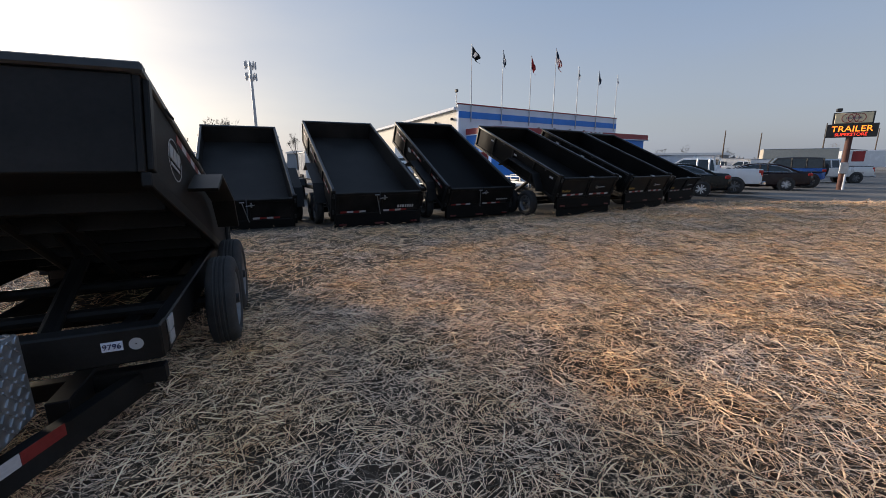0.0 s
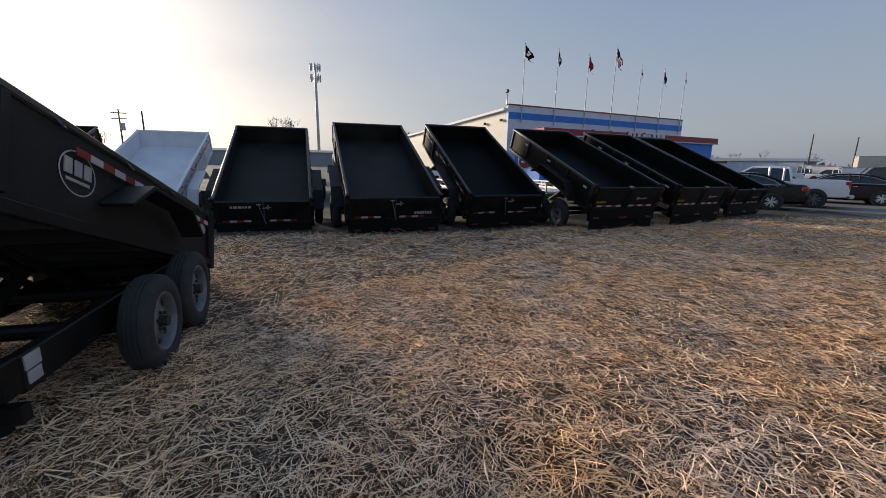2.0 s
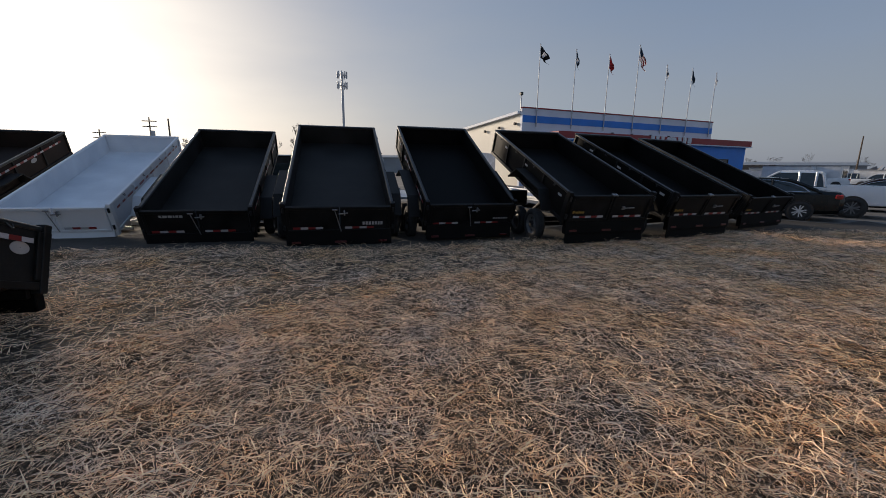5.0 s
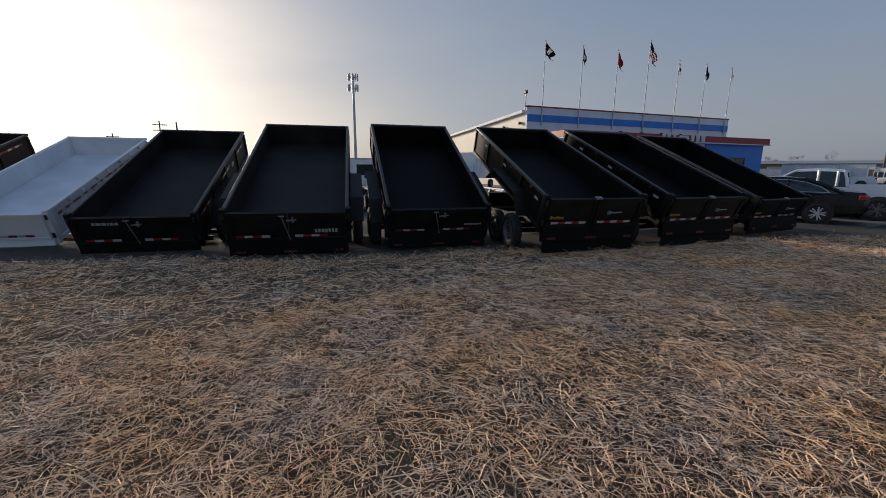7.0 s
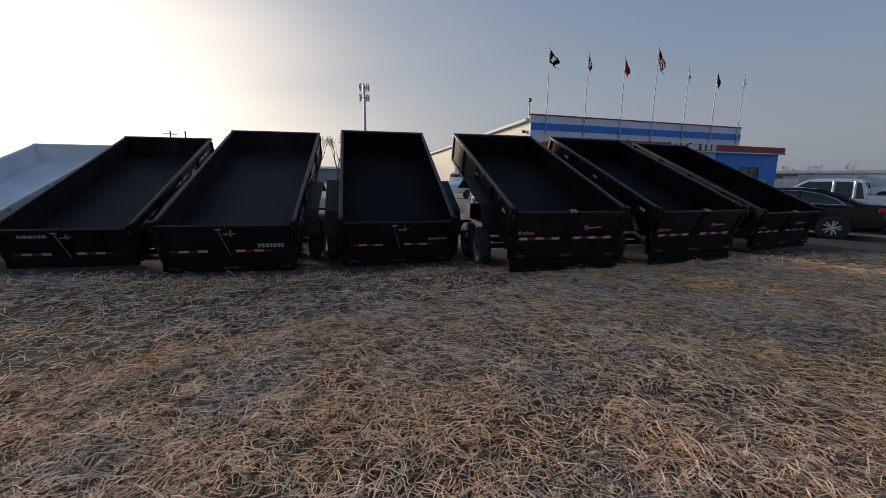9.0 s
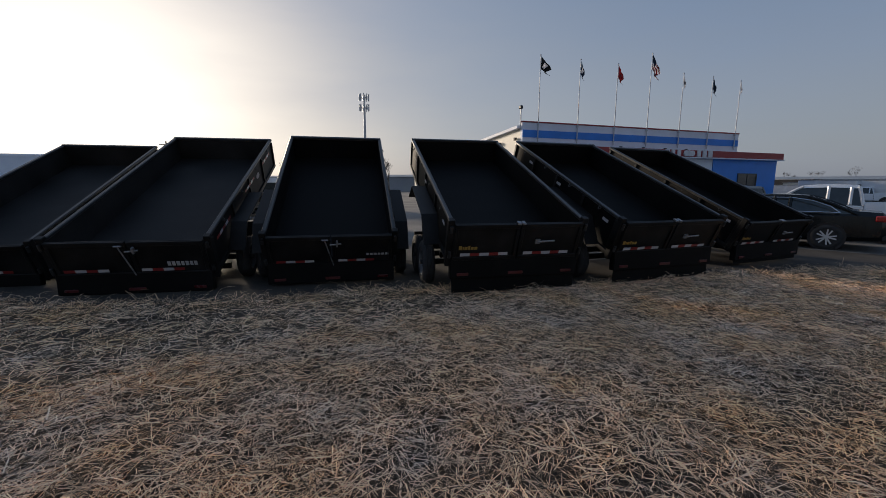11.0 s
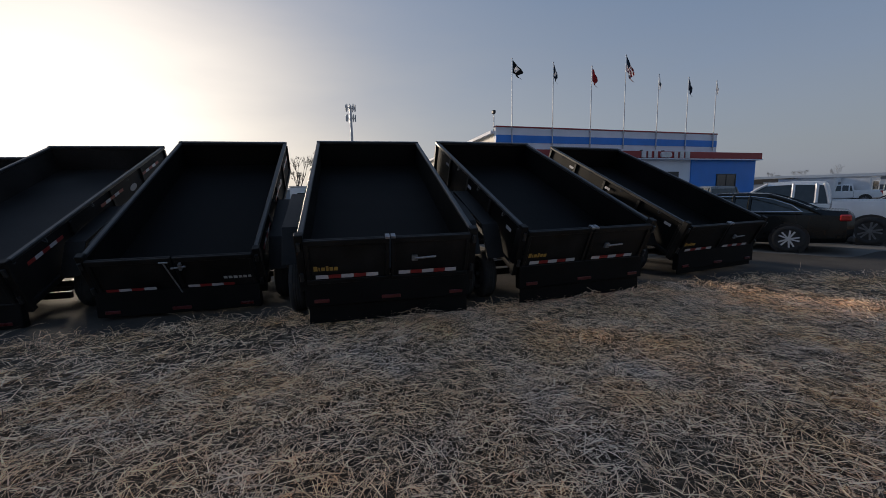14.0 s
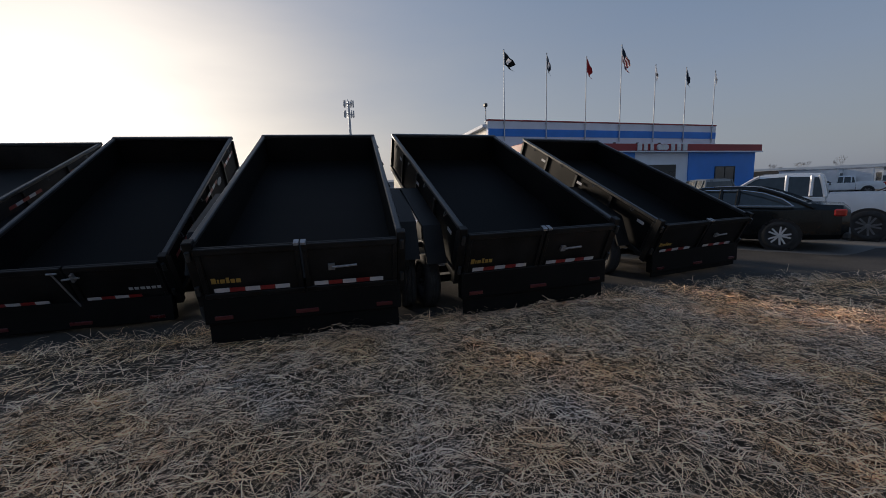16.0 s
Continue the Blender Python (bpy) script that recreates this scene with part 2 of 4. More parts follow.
def sheet():
    """One ground sheet, fine under the walk and coarse out to the horizon."""
    near_x = list(np.arange(-16, 24.01, 0.2))
    near_y = list(np.arange(-4, 26.01, 0.2))
    xs = [-1500, -700, -300, -120, -50] + near_x + [50, 120, 300, 700, 1500]
    ys = [-1500, -700, -300, -120, -40] + near_y + [50, 120, 300, 700, 1500]
    gx, gy = np.meshgrid(np.array(xs, float), np.array(ys, float))
    verts = np.stack([gx, gy, rise(gx, gy)], 2).reshape(-1, 3).tolist()
    n = len(xs)
    faces = [(j * n + i, j * n + i + 1, (j + 1) * n + i + 1, (j + 1) * n + i) for j in range(len(ys) - 1) for i in range(n - 1)]
    me = bpy.data.meshes.new("ground")
    me.from_pydata(verts, [], faces)
    me.materials.append(GROUND)
    me.shade_smooth()
    return tagged(new("ground", me), "dry straw covered field reaching the horizon", "ground", kind="structure")


sheet()


bm = bmesh.new()
xs = [-400.0, -200.0, -80.0] + [-40 + 0.5 * k for k in range(180)] + [80.0, 200.0, 400.0]
low = [bm.verts.new((x, float(lot_edge(x)) if abs(x) < 60 else (10 if x > 0 else -20), 0.006)) for x in xs]
high = [bm.verts.new((x, 260, 0.006)) for x in xs]
for k in range(len(xs) - 1):
    bm.faces.new((low[k], low[k + 1], high[k + 1], high[k]))
tagged(part("pavement", bm, ASPHALT), "frosty grey asphalt lot behind the trailers", "pavement", kind="structure")


# shade under and before the tailgates, painted as a dark brown ground strip
UNDERSHADE = mat("tailgate_shade_brown", (0.030, 0.025, 0.021), 0.95, vary=0.3, scale=1.2, second=(0.07, 0.058, 0.047), grain=30, bump=0.5)
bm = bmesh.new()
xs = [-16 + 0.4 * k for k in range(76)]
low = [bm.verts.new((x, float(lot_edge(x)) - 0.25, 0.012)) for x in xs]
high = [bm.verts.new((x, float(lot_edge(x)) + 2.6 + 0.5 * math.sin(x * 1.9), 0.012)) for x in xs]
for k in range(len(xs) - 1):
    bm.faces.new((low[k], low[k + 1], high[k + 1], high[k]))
tagged(part("shade_strip", bm, UNDERSHADE), "dark strip painted as the shade under the trailers' tailgates", "ground", kind="structure")


def stalks(name, places, length, width, lift, seed, label, bent=False):
    """Dry straw stalks lying over one another; places: rows of x, y, z."""
    rng = np.random.default_rng(seed)
    n = len(places)
    az = rng.uniform(0, math.tau, n)
    ln = rng.uniform(length[0], length[1], n)
    wd = rng.uniform(width[0], width[1], n)
    t0 = rng.normal(lift, 0.15, n)
    base = places.copy()
    # stalks pile up in low tufts
    tuft = np.clip(waves(places[:, 0], places[:, 1], 21, 9, 7, 16), 0, 1) * np.clip(0.6 + waves(places[:, 0], places[:, 1], 22, 6, 1, 3), 0, 1.2)
    base[:, 2] += (0.055 + 0.075 * tuft) * rng.random(n) ** 1.3 - 0.004
    d0 = np.stack([np.cos(az) * np.cos(t0), np.sin(az) * np.cos(t0), np.sin(t0)], 1)
    tilt = rng.uniform(-1.0, 1.0, n)
    side = np.stack([-np.sin(az) * np.cos(tilt), np.cos(az) * np.cos(tilt), np.sin(tilt)], 1) * (wd / 2)[:, None]
    if bent:
        t1, bend = rng.normal(-0.15, 0.25, n), rng.normal(0, 0.4, n)
        d1 = np.stack([np.cos(az + bend) * np.cos(t1), np.sin(az + bend) * np.cos(t1), np.sin(t1)], 1)
        mid = base + d0 * (ln * 0.55)[:, None]
        end = mid + d1 * (ln * 0.45)[:, None]
        co = np.stack([base - side, base + side, mid + side, mid - side, end + side * 0.4, end - side * 0.4], 1)
        quads = np.array([[0, 1, 2, 3, 3, 2, 4, 5]])
    else:
        base[:, :2] -= d0[:, :2] * (ln * 0.5)[:, None]
        end = base + d0 * ln[:, None]
        co = np.stack([base - side, base + side, end + side * 0.6, end - side * 0.6], 1)
        quads = np.array([[0, 1, 2, 3]])
    per = co.shape[1]
    loops = (np.arange(n)[:, None] * per + quads).reshape(-1)
    me = bpy.data.meshes.new(name)
    me.vertices.add(n * per)
    me.vertices.foreach_set("co", co.astype(np.float32).ravel())
    me.loops.add(len(loops))
    me.loops.foreach_set("vertex_index", loops.astype(np.int32))
    me.polygons.add(len(loops) // 4)
    me.polygons.foreach_set("loop_start", np.arange(0, len(loops), 4, dtype=np.int32))
    me.update(calc_edges=True)
    me.materials.append(STRAW)
    return tagged(new(name, me), label, "straw", kind="stuff")


def line_gap(x, y):
    """Metres from the walked line."""
    s = np.clip((x * 6.5 + y * 7.6) / (6.5 ** 2 + 7.6 ** 2), -0.1, 1.25)
    return np.hypot(x - 6.5 * s, y - 7.6 * s)


def scatter(count, seed, x0, x1, y0, y1, near, far):
    """Places in the field, thicker in clumps, whose distance from the walked line lies in the given range."""
    rng = np.random.default_rng(seed)
    x, y = rng.uniform(x0, x1, count), rng.uniform(y0, y1, count)
    gap = line_gap(x, y)
    ok = (gap >= near) & (gap < far) & (y < lot_edge(x) - 0.05) & (rng.random(count) < 0.78 + 0.26 * waves(x, y, 9, 6, 1.5, 5))
    x, y = x[ok], y[ok]
    return np.stack([x, y, rise(x, y)], 1)


LIE = "pale frosted straw stalks lying thick over the field"
stalks("straw", scatter(900000, 1, -5, 14, -2.5, 14, 0, 4.4), (0.06, 0.21), (0.0034, 0.0062), 0.10, 11, LIE, bent=True)
stalks("straw", scatter(110000, 5, -5, 14, -2.5, 14, 0, 4.6), (0.12, 0.28), (0.004, 0.008), 0.14, 15, LIE, bent=True)
stalks("straw", scatter(640000, 2, -12, 18, -6, 18, 4.0, 9.5), (0.08, 0.22), (0.0048, 0.0100), 0.10, 12, LIE)
stalks("straw", scatter(230000, 3, -20, 30, -8, 20, 9.0, 40), (0.16, 0.38), (0.013, 0.024), 0.12, 13, LIE)
rng_edge = np.random.default_rng(4)
ex = rng_edge.uniform(-14, 12, 9000)
ey = lot_edge(ex) + rng_edge.normal(-0.25, 0.22, 9000)
stalks("straw", np.stack([ex, ey, rise(ex, ey)], 1), (0.08, 0.24), (0.003, 0.006), 0.55, 14, "taller dry grass fringe along the trailers", bent=True)

# ---- dump trailers ----
def mesh_of(name, bm, material, smooth=False):
    bmesh.ops.recalc_face_normals(bm, faces=bm.faces)
    me = bpy.data.meshes.new(name)
    bm.to_mesh(me)
    bm.free()
    for one in (material if isinstance(material, (list, tuple)) else [material]):
        me.materials.append(one)
    if smooth:
        me.shade_smooth()
        me.set_sharp_from_angle(angle=radians(35))
    return me


def placed(name, me, m, parent, label=""):
    ob = new(name, me)
    ob.parent = parent
    ob.matrix_local = m
    return tagged(ob, label)


def wheel_meshes(kind, rim_mat, r=0.37, w=0.21):
    """Tyre, rim, slot and hub of a wheel that looks along +x, the hub at the origin."""
    bm = bmesh.new()
    lathe(bm, [(r * 0.60, w * 0.36), (r * 0.66, w * 0.47), (r * 0.74, w * 0.505), (r * 0.80, w * 0.495), (r * 0.93, w * 0.43), (r * 0.985, w * 0.33), (r, w * 0.2), (r * 0.98, w * 0.17), (r * 0.98, w * 0.13), (r, w * 0.10),
               (r, w * 0.04), (r * 0.98, w * 0.02), (r * 0.98, -w * 0.02), (r, -w * 0.04), (r, -w * 0.10), (r * 0.98, -w * 0.13), (r * 0.98, -w * 0.17), (r, -w * 0.2), (r * 0.985, -w * 0.33), (r * 0.93, -w * 0.43), (r * 0.80, -w * 0.5), (r * 0.6, -w * 0.4), (r * 0.2, -w * 0.3)], None, 36)
    tyre = mesh_of("tyre", bm, RUBBER, True)
    bm = bmesh.new()
    lathe(bm, [(r * 0.64, w * 0.40), (r * 0.60, w * 0.44), (r * 0.57, w * 0.40), (r * 0.54, w * 0.28), (r * 0.50, w * 0.10), (r * 0.36, w * 0.16), (r * 0.26, w * 0.26), (r * 0.15, w * 0.26), (r * 0.14, w * 0.22), (0.004, w * 0.22)] if kind == "steel"
          else [(r * 0.70, w * 0.40), (r * 0.67, w * 0.46), (r * 0.65, w * 0.40), (r * 0.62, w * 0.0), (r * 0.2, w * 0.0), (0.004, w * 0.0)], None, 28)
    rim = mesh_of("rim", bm, RIM if kind == "steel" else PLASTIC, True)
    bm = bmesh.new()
    if kind == "steel":
        tube(bm, (w * 0.10, 0, 0), (w * 0.17, 0, 0), r * 0.065, 10)
    else:
        box(bm, w * 0.16, w * 0.40, -r * 0.055, r * 0.055, r * 0.1, r * 0.64)
    slot = mesh_of("slot", bm, DARK if kind == "steel" else rim_mat)
    bm = bmesh.new()
    tube(bm, (w * 0.15, 0, 0), (w * 0.52, 0, 0), r * 0.13, 14, r * 0.11)
    for i in range(6):
        a = i * math.tau / 6
        c = Vector((w * 0.24, r * 0.2 * math.cos(a), r * 0.2 * math.sin(a)))
        tube(bm, c, c + Vector((0.025, 0, 0)), r * 0.035, 6)
    hub = mesh_of("hub", bm, PLASTIC if kind == "steel" else rim_mat)
    return kind, r, tyre, rim, slot, hub


def add_wheel(parent, meshes, m, side=1):
    kind, r, tyre, rim, slot, hub = meshes
    k = m @ Matrix.Rotation(0 if side > 0 else math.pi, 4, "Z")
    placed("tyre", tyre, k, parent)
    ro = placed("rim", rim, k, parent)
    n = 8 if kind == "steel" else 10
    for i in range(n):
        if kind == "steel":
            placed("rim_slot", slot, Matrix.Rotation(i * math.tau / n, 4, "X") @ Matrix.Translation((0, r * 0.43, 0)), ro)
        else:
            placed("spoke", slot, Matrix.Rotation(i * math.tau / n + (0.09 if i % 2 else -0.09), 4, "X"), ro)
    placed("hub", hub, Matrix(), ro)


TRAILER_WHEEL = wheel_meshes("steel", RIM)
CAR_WHEEL = wheel_meshes("alloy", mat("bright_alloy", (0.72, 0.72, 0.73), 0.35, 0.35, vary=0.06, bump=0), 0.34, 0.23)
TRUCK_WHEEL = wheel_meshes("alloy", RIM, 0.39, 0.26)
STRIP = []
for strip_mat in (TAPE_R, TAPE_W):
    sb = bmesh.new()
    box(sb, 0, 1, -0.003, 0, 0, 1)
    STRIP.append(mesh_of("strip", sb, strip_mat))


def tape(parent, m, x, y, z, count, seg=0.148, h=0.05, first=0, turn=0.0):
    """Alternating red and white strips laid along a face."""
    for k in range(count):
        step = Matrix.Translation((x, y, z)) @ Matrix.Rotation(turn, 4, "Z") @ Matrix.Translation((k * seg, 0, 0)) @ Matrix.Diagonal((seg - 0.003, 1, h, 1))
        placed("reflective_tape", STRIP[(k + first) % 2], m @ step, parent)


def dump_trailer(m, label, W=2.2, L=4.27, H=0.62, theta=22.0, rim_z=1.05, paint=BLACK, bed=BED, style="plain", axle=0.37, side_tape=True, decal=None, wheel_y=None, front_h=0.0, posts=5, guard=(0.62, 1.0, 0.36, 0.30)):
    """A tandem-axle dump trailer with its bed tipped up; the local origin lies on the ground under the tailgate's rim, y to the tongue."""
    t = thing("dump_trailer", m, label, "dump trailer", "dump trailers")
    th = radians(theta)
    zh = rim_z - H * math.cos(th)
    B = Matrix.Translation((0, H * math.sin(th), zh)) @ Matrix.Rotation(th, 4, "X")
    w = W / 2
    boxes("bed_floor", bed, t, [(-w + 0.04, w - 0.04, 0.03, L - 0.03, 0.05, 0.11)], B)
    for s in (-1, 1):
        wall = boxes("side_wall", bed, t, [(min(s * w, s * (w - 0.035)), max(s * w, s * (w - 0.035)), 0.02, L, 0.0, H - 0.05)], B, bevel=0.006)
        boxes("top_rail", EDGE if paint is BLACK else paint, t, [(min(s * (w + 0.02), s * (w - 0.05)), max(s * (w + 0.02), s * (w - 0.05)), 0.0, L + 0.02, H - 0.055, H)], B, bevel=0.012)
        for k in range(posts):
            y = 0.06 + k * (L - 0.16) / (posts - 1)
            x0, x1 = sorted((s * (w + 0.002), s * (w + 0.035)))
            boxes("side_post", paint, wall, [(x0, x1, y, y + 0.07, 0.02, H - 0.06)], B, bevel=0.006)
        for k in range(4):
            bm = bmesh.new()
            y = L * (0.14 + 0.24 * k)
            for dy in (-0.035, 0.035):
                tube(bm, B @ Vector((s * (w + 0.02), y + dy, H - 0.04)), B @ Vector((s * (w + 0.05), y + dy * 0.4, H - 0.085)), 0.007, 6)
            tube(bm, B @ Vector((s * (w + 0.05), y - 0.014, H - 0.085)), B @ Vector((s * (w + 0.05), y + 0.014, H - 0.085)), 0.007, 6)
            part("tarp_hook", bm, EDGE, wall)
        if style == "plain" and paint is BLACK:
            bm = bmesh.new()
            lathe(bm, [(0.10, 0.0), (0.095, 0.004), (0.004, 0.004)], B @ Matrix.Translation((s * (w + 0.001), L * 0.66, H * 0.52)) @ Matrix.Rotation(0 if s > 0 else math.pi, 4, "Z") @ Matrix.Diagonal((1, 1.3, 0.6, 1)), 24)
            part("side_emblem", bm, DECAL_W, wall, "small oval white emblem")
        x0, x1 = sorted((s * (w - 0.02), s * (w + 0.03)))
        boxes("lower_rail", paint, wall, [(x0, x1, 0.02, L, -0.08, 0.0)], B, bevel=0.006)
        if side_tape:
            runs = [(0.25 + 0.75 * k, 5) for k in range(int((L - 0.6) / 0.75))] if paint is WHITE or bed is BROWN else [(0.2, 4), (L * 0.56, 6)] if style == "lever_box" else [(0.25, 1), (L * 0.45, 1), (L * 0.75, 1)] if style == "barn" else [(0.25, 5), (L * 0.42, 5), (L * 0.74, 5)]
            for y0, count in runs:
                tape(wall, B, s * (w + 0.037), y0 + (0 if s > 0 else 0.15 * count), H - 0.20, count, 0.15, 0.05, 0 if count > 1 else 1, s * math.pi / 2)
    fw = boxes("front_wall", bed, t, [(-w + 0.035, w - 0.035, L - 0.04, L, 0.0, H - 0.05 + front_h)], B, bevel=0.006)
    boxes("front_rail", EDGE if paint is BLACK else paint, t, [(-w - 0.02, w + 0.02, L - 0.05, L + 0.03, H - 0.05 + front_h, H + 0.012 + front_h)], B, bevel=0.012)
    # tailgate
    tz0, tz1 = -0.02, H - 0.03
    doors = []
    for s in (-1, 1):
        x0, x1 = sorted((s * 0.012, s * (w - 0.055)))
        d = boxes("tailgate_door", paint, t, [(x0, x1, -0.045, -0.01, tz0, tz1)], B, bevel=0.008)
        doors.append(d)
        boxes("door_rib", paint, d, [(x0, x1, -0.075, -0.045, tz1 - 0.07, tz1), (x0, x1, -0.075, -0.045, tz0 + 0.02, tz0 + 0.08), (x0, x0 + 0.05, -0.07, -0.045, tz0 + 0.08, tz1 - 0.07), (x1 - 0.05, x1, -0.07, -0.045, tz0 + 0.08, tz1 - 0.07)], B, bevel=0.006)
        for zz in (tz0 + 0.12, tz1 - 0.08):
            bm = bmesh.new()
            tube(bm, B @ Vector((s * w, -0.055, zz - 0.05)), B @ Vector((s * w, -0.055, zz + 0.05)), 0.024, 10)
            part("hinge", bm, EDGE, d, smooth=True)
        boxes("rear_post", paint, t, [(*sorted((s * (w - 0.05), s * (w + 0.045))), -0.03, 0.07, -0.12, H + 0.025)], B, bevel=0.008)
    run = 5 if style == "barn" else 4
    tape(doors[0], B, -w + 0.16, -0.0765, tz0 + 0.10, run, first=run % 2)
    tape(doors[1], B, 0.10, -0.0765, tz0 + 0.10, run, first=1)
    if style == "barn":
        bm = bmesh.new()
        tube(bm, B @ Vector((0.30, -0.10, tz1 * 0.52)), B @ Vector((0.56, -0.10, tz1 * 0.54)), 0.014, 8)
        box(bm, 0.26, 0.33, -0.10, -0.07, tz1 * 0.46, tz1 * 0.58, m=B)
        part("latch_handle", bm, ZINC, doors[1])
        bm = bmesh.new()
        box(bm, -0.06, -0.008, -0.085, 0.0, tz1 - 0.005, tz1 + 0.022, m=B)
        box(bm, 0.008, 0.06, -0.085, 0.0, tz1 - 0.005, tz1 + 0.022, m=B)
        part("latch_plate", bm, ZINC, doors[0])
    else:
        bm = bmesh.new()
        tube(bm, B @ Vector((-0.10, -0.10, tz1 - 0.04)), B @ Vector((0.02, -0.115, 0.04)), 0.010, 8)
        tube(bm, B @ Vector((-0.14, -0.10, tz1 - 0.05)), B @ Vector((-0.04, -0.10, tz1 - 0.05)), 0.013, 8)
        tube(bm, B @ Vector((-0.02, -0.11, tz1 - 0.14)), B @ Vector((0.16, -0.11, tz1 - 0.12)), 0.013, 8)
        box(bm, 0.08, 0.11, -0.13, -0.08, tz1 - 0.17, tz1 - 0.07, m=B)
        part("latch_lever", bm, ZINC, doors[1])
    if decal == "yellow":
        x = -w + 0.14
        for i, wd in enumerate((0.045, 0.016, 0.045, 0.03, 0.04, 0.045)):
            boxes("brand_mark", DECAL_Y, doors[0], [(x, x + wd, -0.048, -0.0455, tz0 + 0.19, tz0 + 0.19 + (0.065 if i in (0, 3) else 0.048))], B, "yellow maker's mark")
            x += wd + 0.012
    elif decal:
        x0 = {"wide": -w + 0.35, "right": 0.56, "low": 0.46}[decal]
        hh = {"wide": 0.055, "right": 0.04, "low": 0.075}[decal]
        zz = {"wide": tz1 - 0.17, "right": tz0 + 0.2, "low": tz0 + 0.17}[decal]
        x = x0
        for wd in (0.05, 0.08, 0.07, 0.03, 0.05, 0.06) if decal == "wide" else (0.045, 0.045, 0.05, 0.04, 0.045, 0.04, 0.045):
            boxes("brand_mark", DECAL_W, doors[0 if decal == "wide" else 1], [(x, x + wd, -0.049, -0.0455, zz, zz + hh)], B, "white maker's mark")
            x += wd + 0.018
    # chassis
    cz = min(0.60, zh + 0.02)
    for s in (-1, 1):
        boxes("chassis_rail", paint, t, [(*sorted((s * 0.42, s * 0.52)), 0.22, L + 0.25, cz - 0.19, cz - 0.04)], bevel=0.006)
    for y in (0.25, 1.1, 2.1, L - 0.1):
        boxes("cross_member", paint, t, [(-w + 0.06, w - 0.06, y, y + 0.08, cz - 0.16, cz - 0.06)], bevel=0.005)
    # bumper deepened into a dark apron; the shade there is put into its colour
    rear = boxes("rear_bumper", BED if paint is BLACK else paint, t, [(-w + 0.02, w - 0.02, 0.16, 0.28, cz - 0.32, cz + 0.02)], bevel=0.01)
    # added full-width dark sheet, standing for the shade down to the ground
    boxes("shade_sheet", BED, t, [(-w + 0.05, w - 0.05, 0.20, 0.215, 0.06, cz - 0.32)])
    for xa, xb in ((-w + 0.12, -w + 0.30), (-0.12, 0.12), (w - 0.30, w - 0.12)):
        boxes("tail_lamp", LAMP_R, rear, [(xa, xb, 0.145, 0.16, cz - 0.275, cz - 0.23)], None, "dark red lamp lens", bevel=0.006)
    # hoist
    front_low = B @ Vector((0, L * 0.62, 0))
    bm = bmesh.new()
    mid = Vector((0, L * 0.40, cz - 0.10))
    tube(bm, Vector((0, L * 0.78, cz - 0.12)), mid.lerp(front_low, 0.55), 0.06, 12)
    tube(bm, mid.lerp(front_low, 0.55), front_low, 0.035, 12)
    for s in (-0.16, 0.16):
        tube(bm, Vector((s, L * 0.36, cz - 0.08)), B @ Vector((s, L * 0.70, 0)), 0.035, 8)
    part("hoist", bm, paint, t)
    for k in range(int((L - 0.4) / 0.6)):
        boxes("bed_joist", paint, t, [(-w + 0.05, w - 0.05, 0.4 + 0.6 * k, 0.45 + 0.6 * k, -0.07, 0.05)], B)
    # wheels and fenders
    wy = wheel_y or L * 0.36
    for s in (-1, 1):
        for dy in (-0.42, 0.42):
            add_wheel(t, TRAILER_WHEEL, Matrix.Translation((s * (w + 0.17), wy + dy, axle)) @ Matrix.Rotation(0.7 * dy + s, 4, "X"), s)
        x0, x1 = sorted((s * (w + 0.036), s * (w + guard[3])))
        bm = bmesh.new()
        top, fy, (ga, gb, drop, reach) = 0.36, wy - 0.15, guard
        prism(bm, [(fy - gb, top - drop), (fy - ga, top), (fy + ga, top), (fy + gb, top - drop), (fy + gb - 0.04, top - drop - 0.015), (fy + ga - 0.015, top - 0.03), (fy - ga + 0.015, top - 0.03), (fy - gb + 0.04, top - drop - 0.015)], x0, x1, B)
        part("fender", bm, paint, t, bevel=0.004)
    for dy in (-0.42, 0.42):
        bm = bmesh.new()
        tube(bm, (-w - 0.1, wy + dy, axle), (w + 0.1, wy + dy, axle), 0.05, 10)
        part("axle", bm, paint, t)
    # tongue
    bm = bmesh.new()
    tip = Vector((0, L + 1.55, cz - 0.15))
    for s in (-1, 1):
        a = Vector((s * 0.75, L - 0.1, cz - 0.15))
        d = (tip - a)
        ang = math.atan2(-d.x, d.y)
        box(bm, -0.035, 0.035, 0, d.length, -0.07, 0.07, m=Matrix.Translation(a) @ Matrix.Rotation(ang, 4, "Z"))
    part("tongue", bm, paint, t)
    bm = bmesh.new()
    box(bm, -0.06, 0.06, L + 1.45, L + 1.80, cz - 0.17, cz - 0.05)
    part("coupler", bm, EDGE, t, bevel=0.02)
    bm = bmesh.new()
    tube(bm, (0, L + 1.30, 0.06), (0, L + 1.30, cz + 0.42), 0.035, 12)
    tube(bm, (0, L + 1.30, 0.03), (0, L + 1.30, 0.06), 0.10, 14)
    tube(bm, (0, L + 1.30, cz + 0.38), (0.18, L + 1.30, cz + 0.38), 0.012, 8)
    part("jack", bm, ZINC, t)
    bm = bmesh.new()
    prism(bm, [(L + 0.30, cz - 0.06), (L + 0.30, cz + 0.36), (L + 0.62, cz + 0.36), (L + 0.80, cz + 0.26), (L + 0.80, cz - 0.06)], -0.42, 0.42)
    tb = part("toolbox", bm, DIAMOND if style == "lever_box" else paint, t, bevel=0.012)
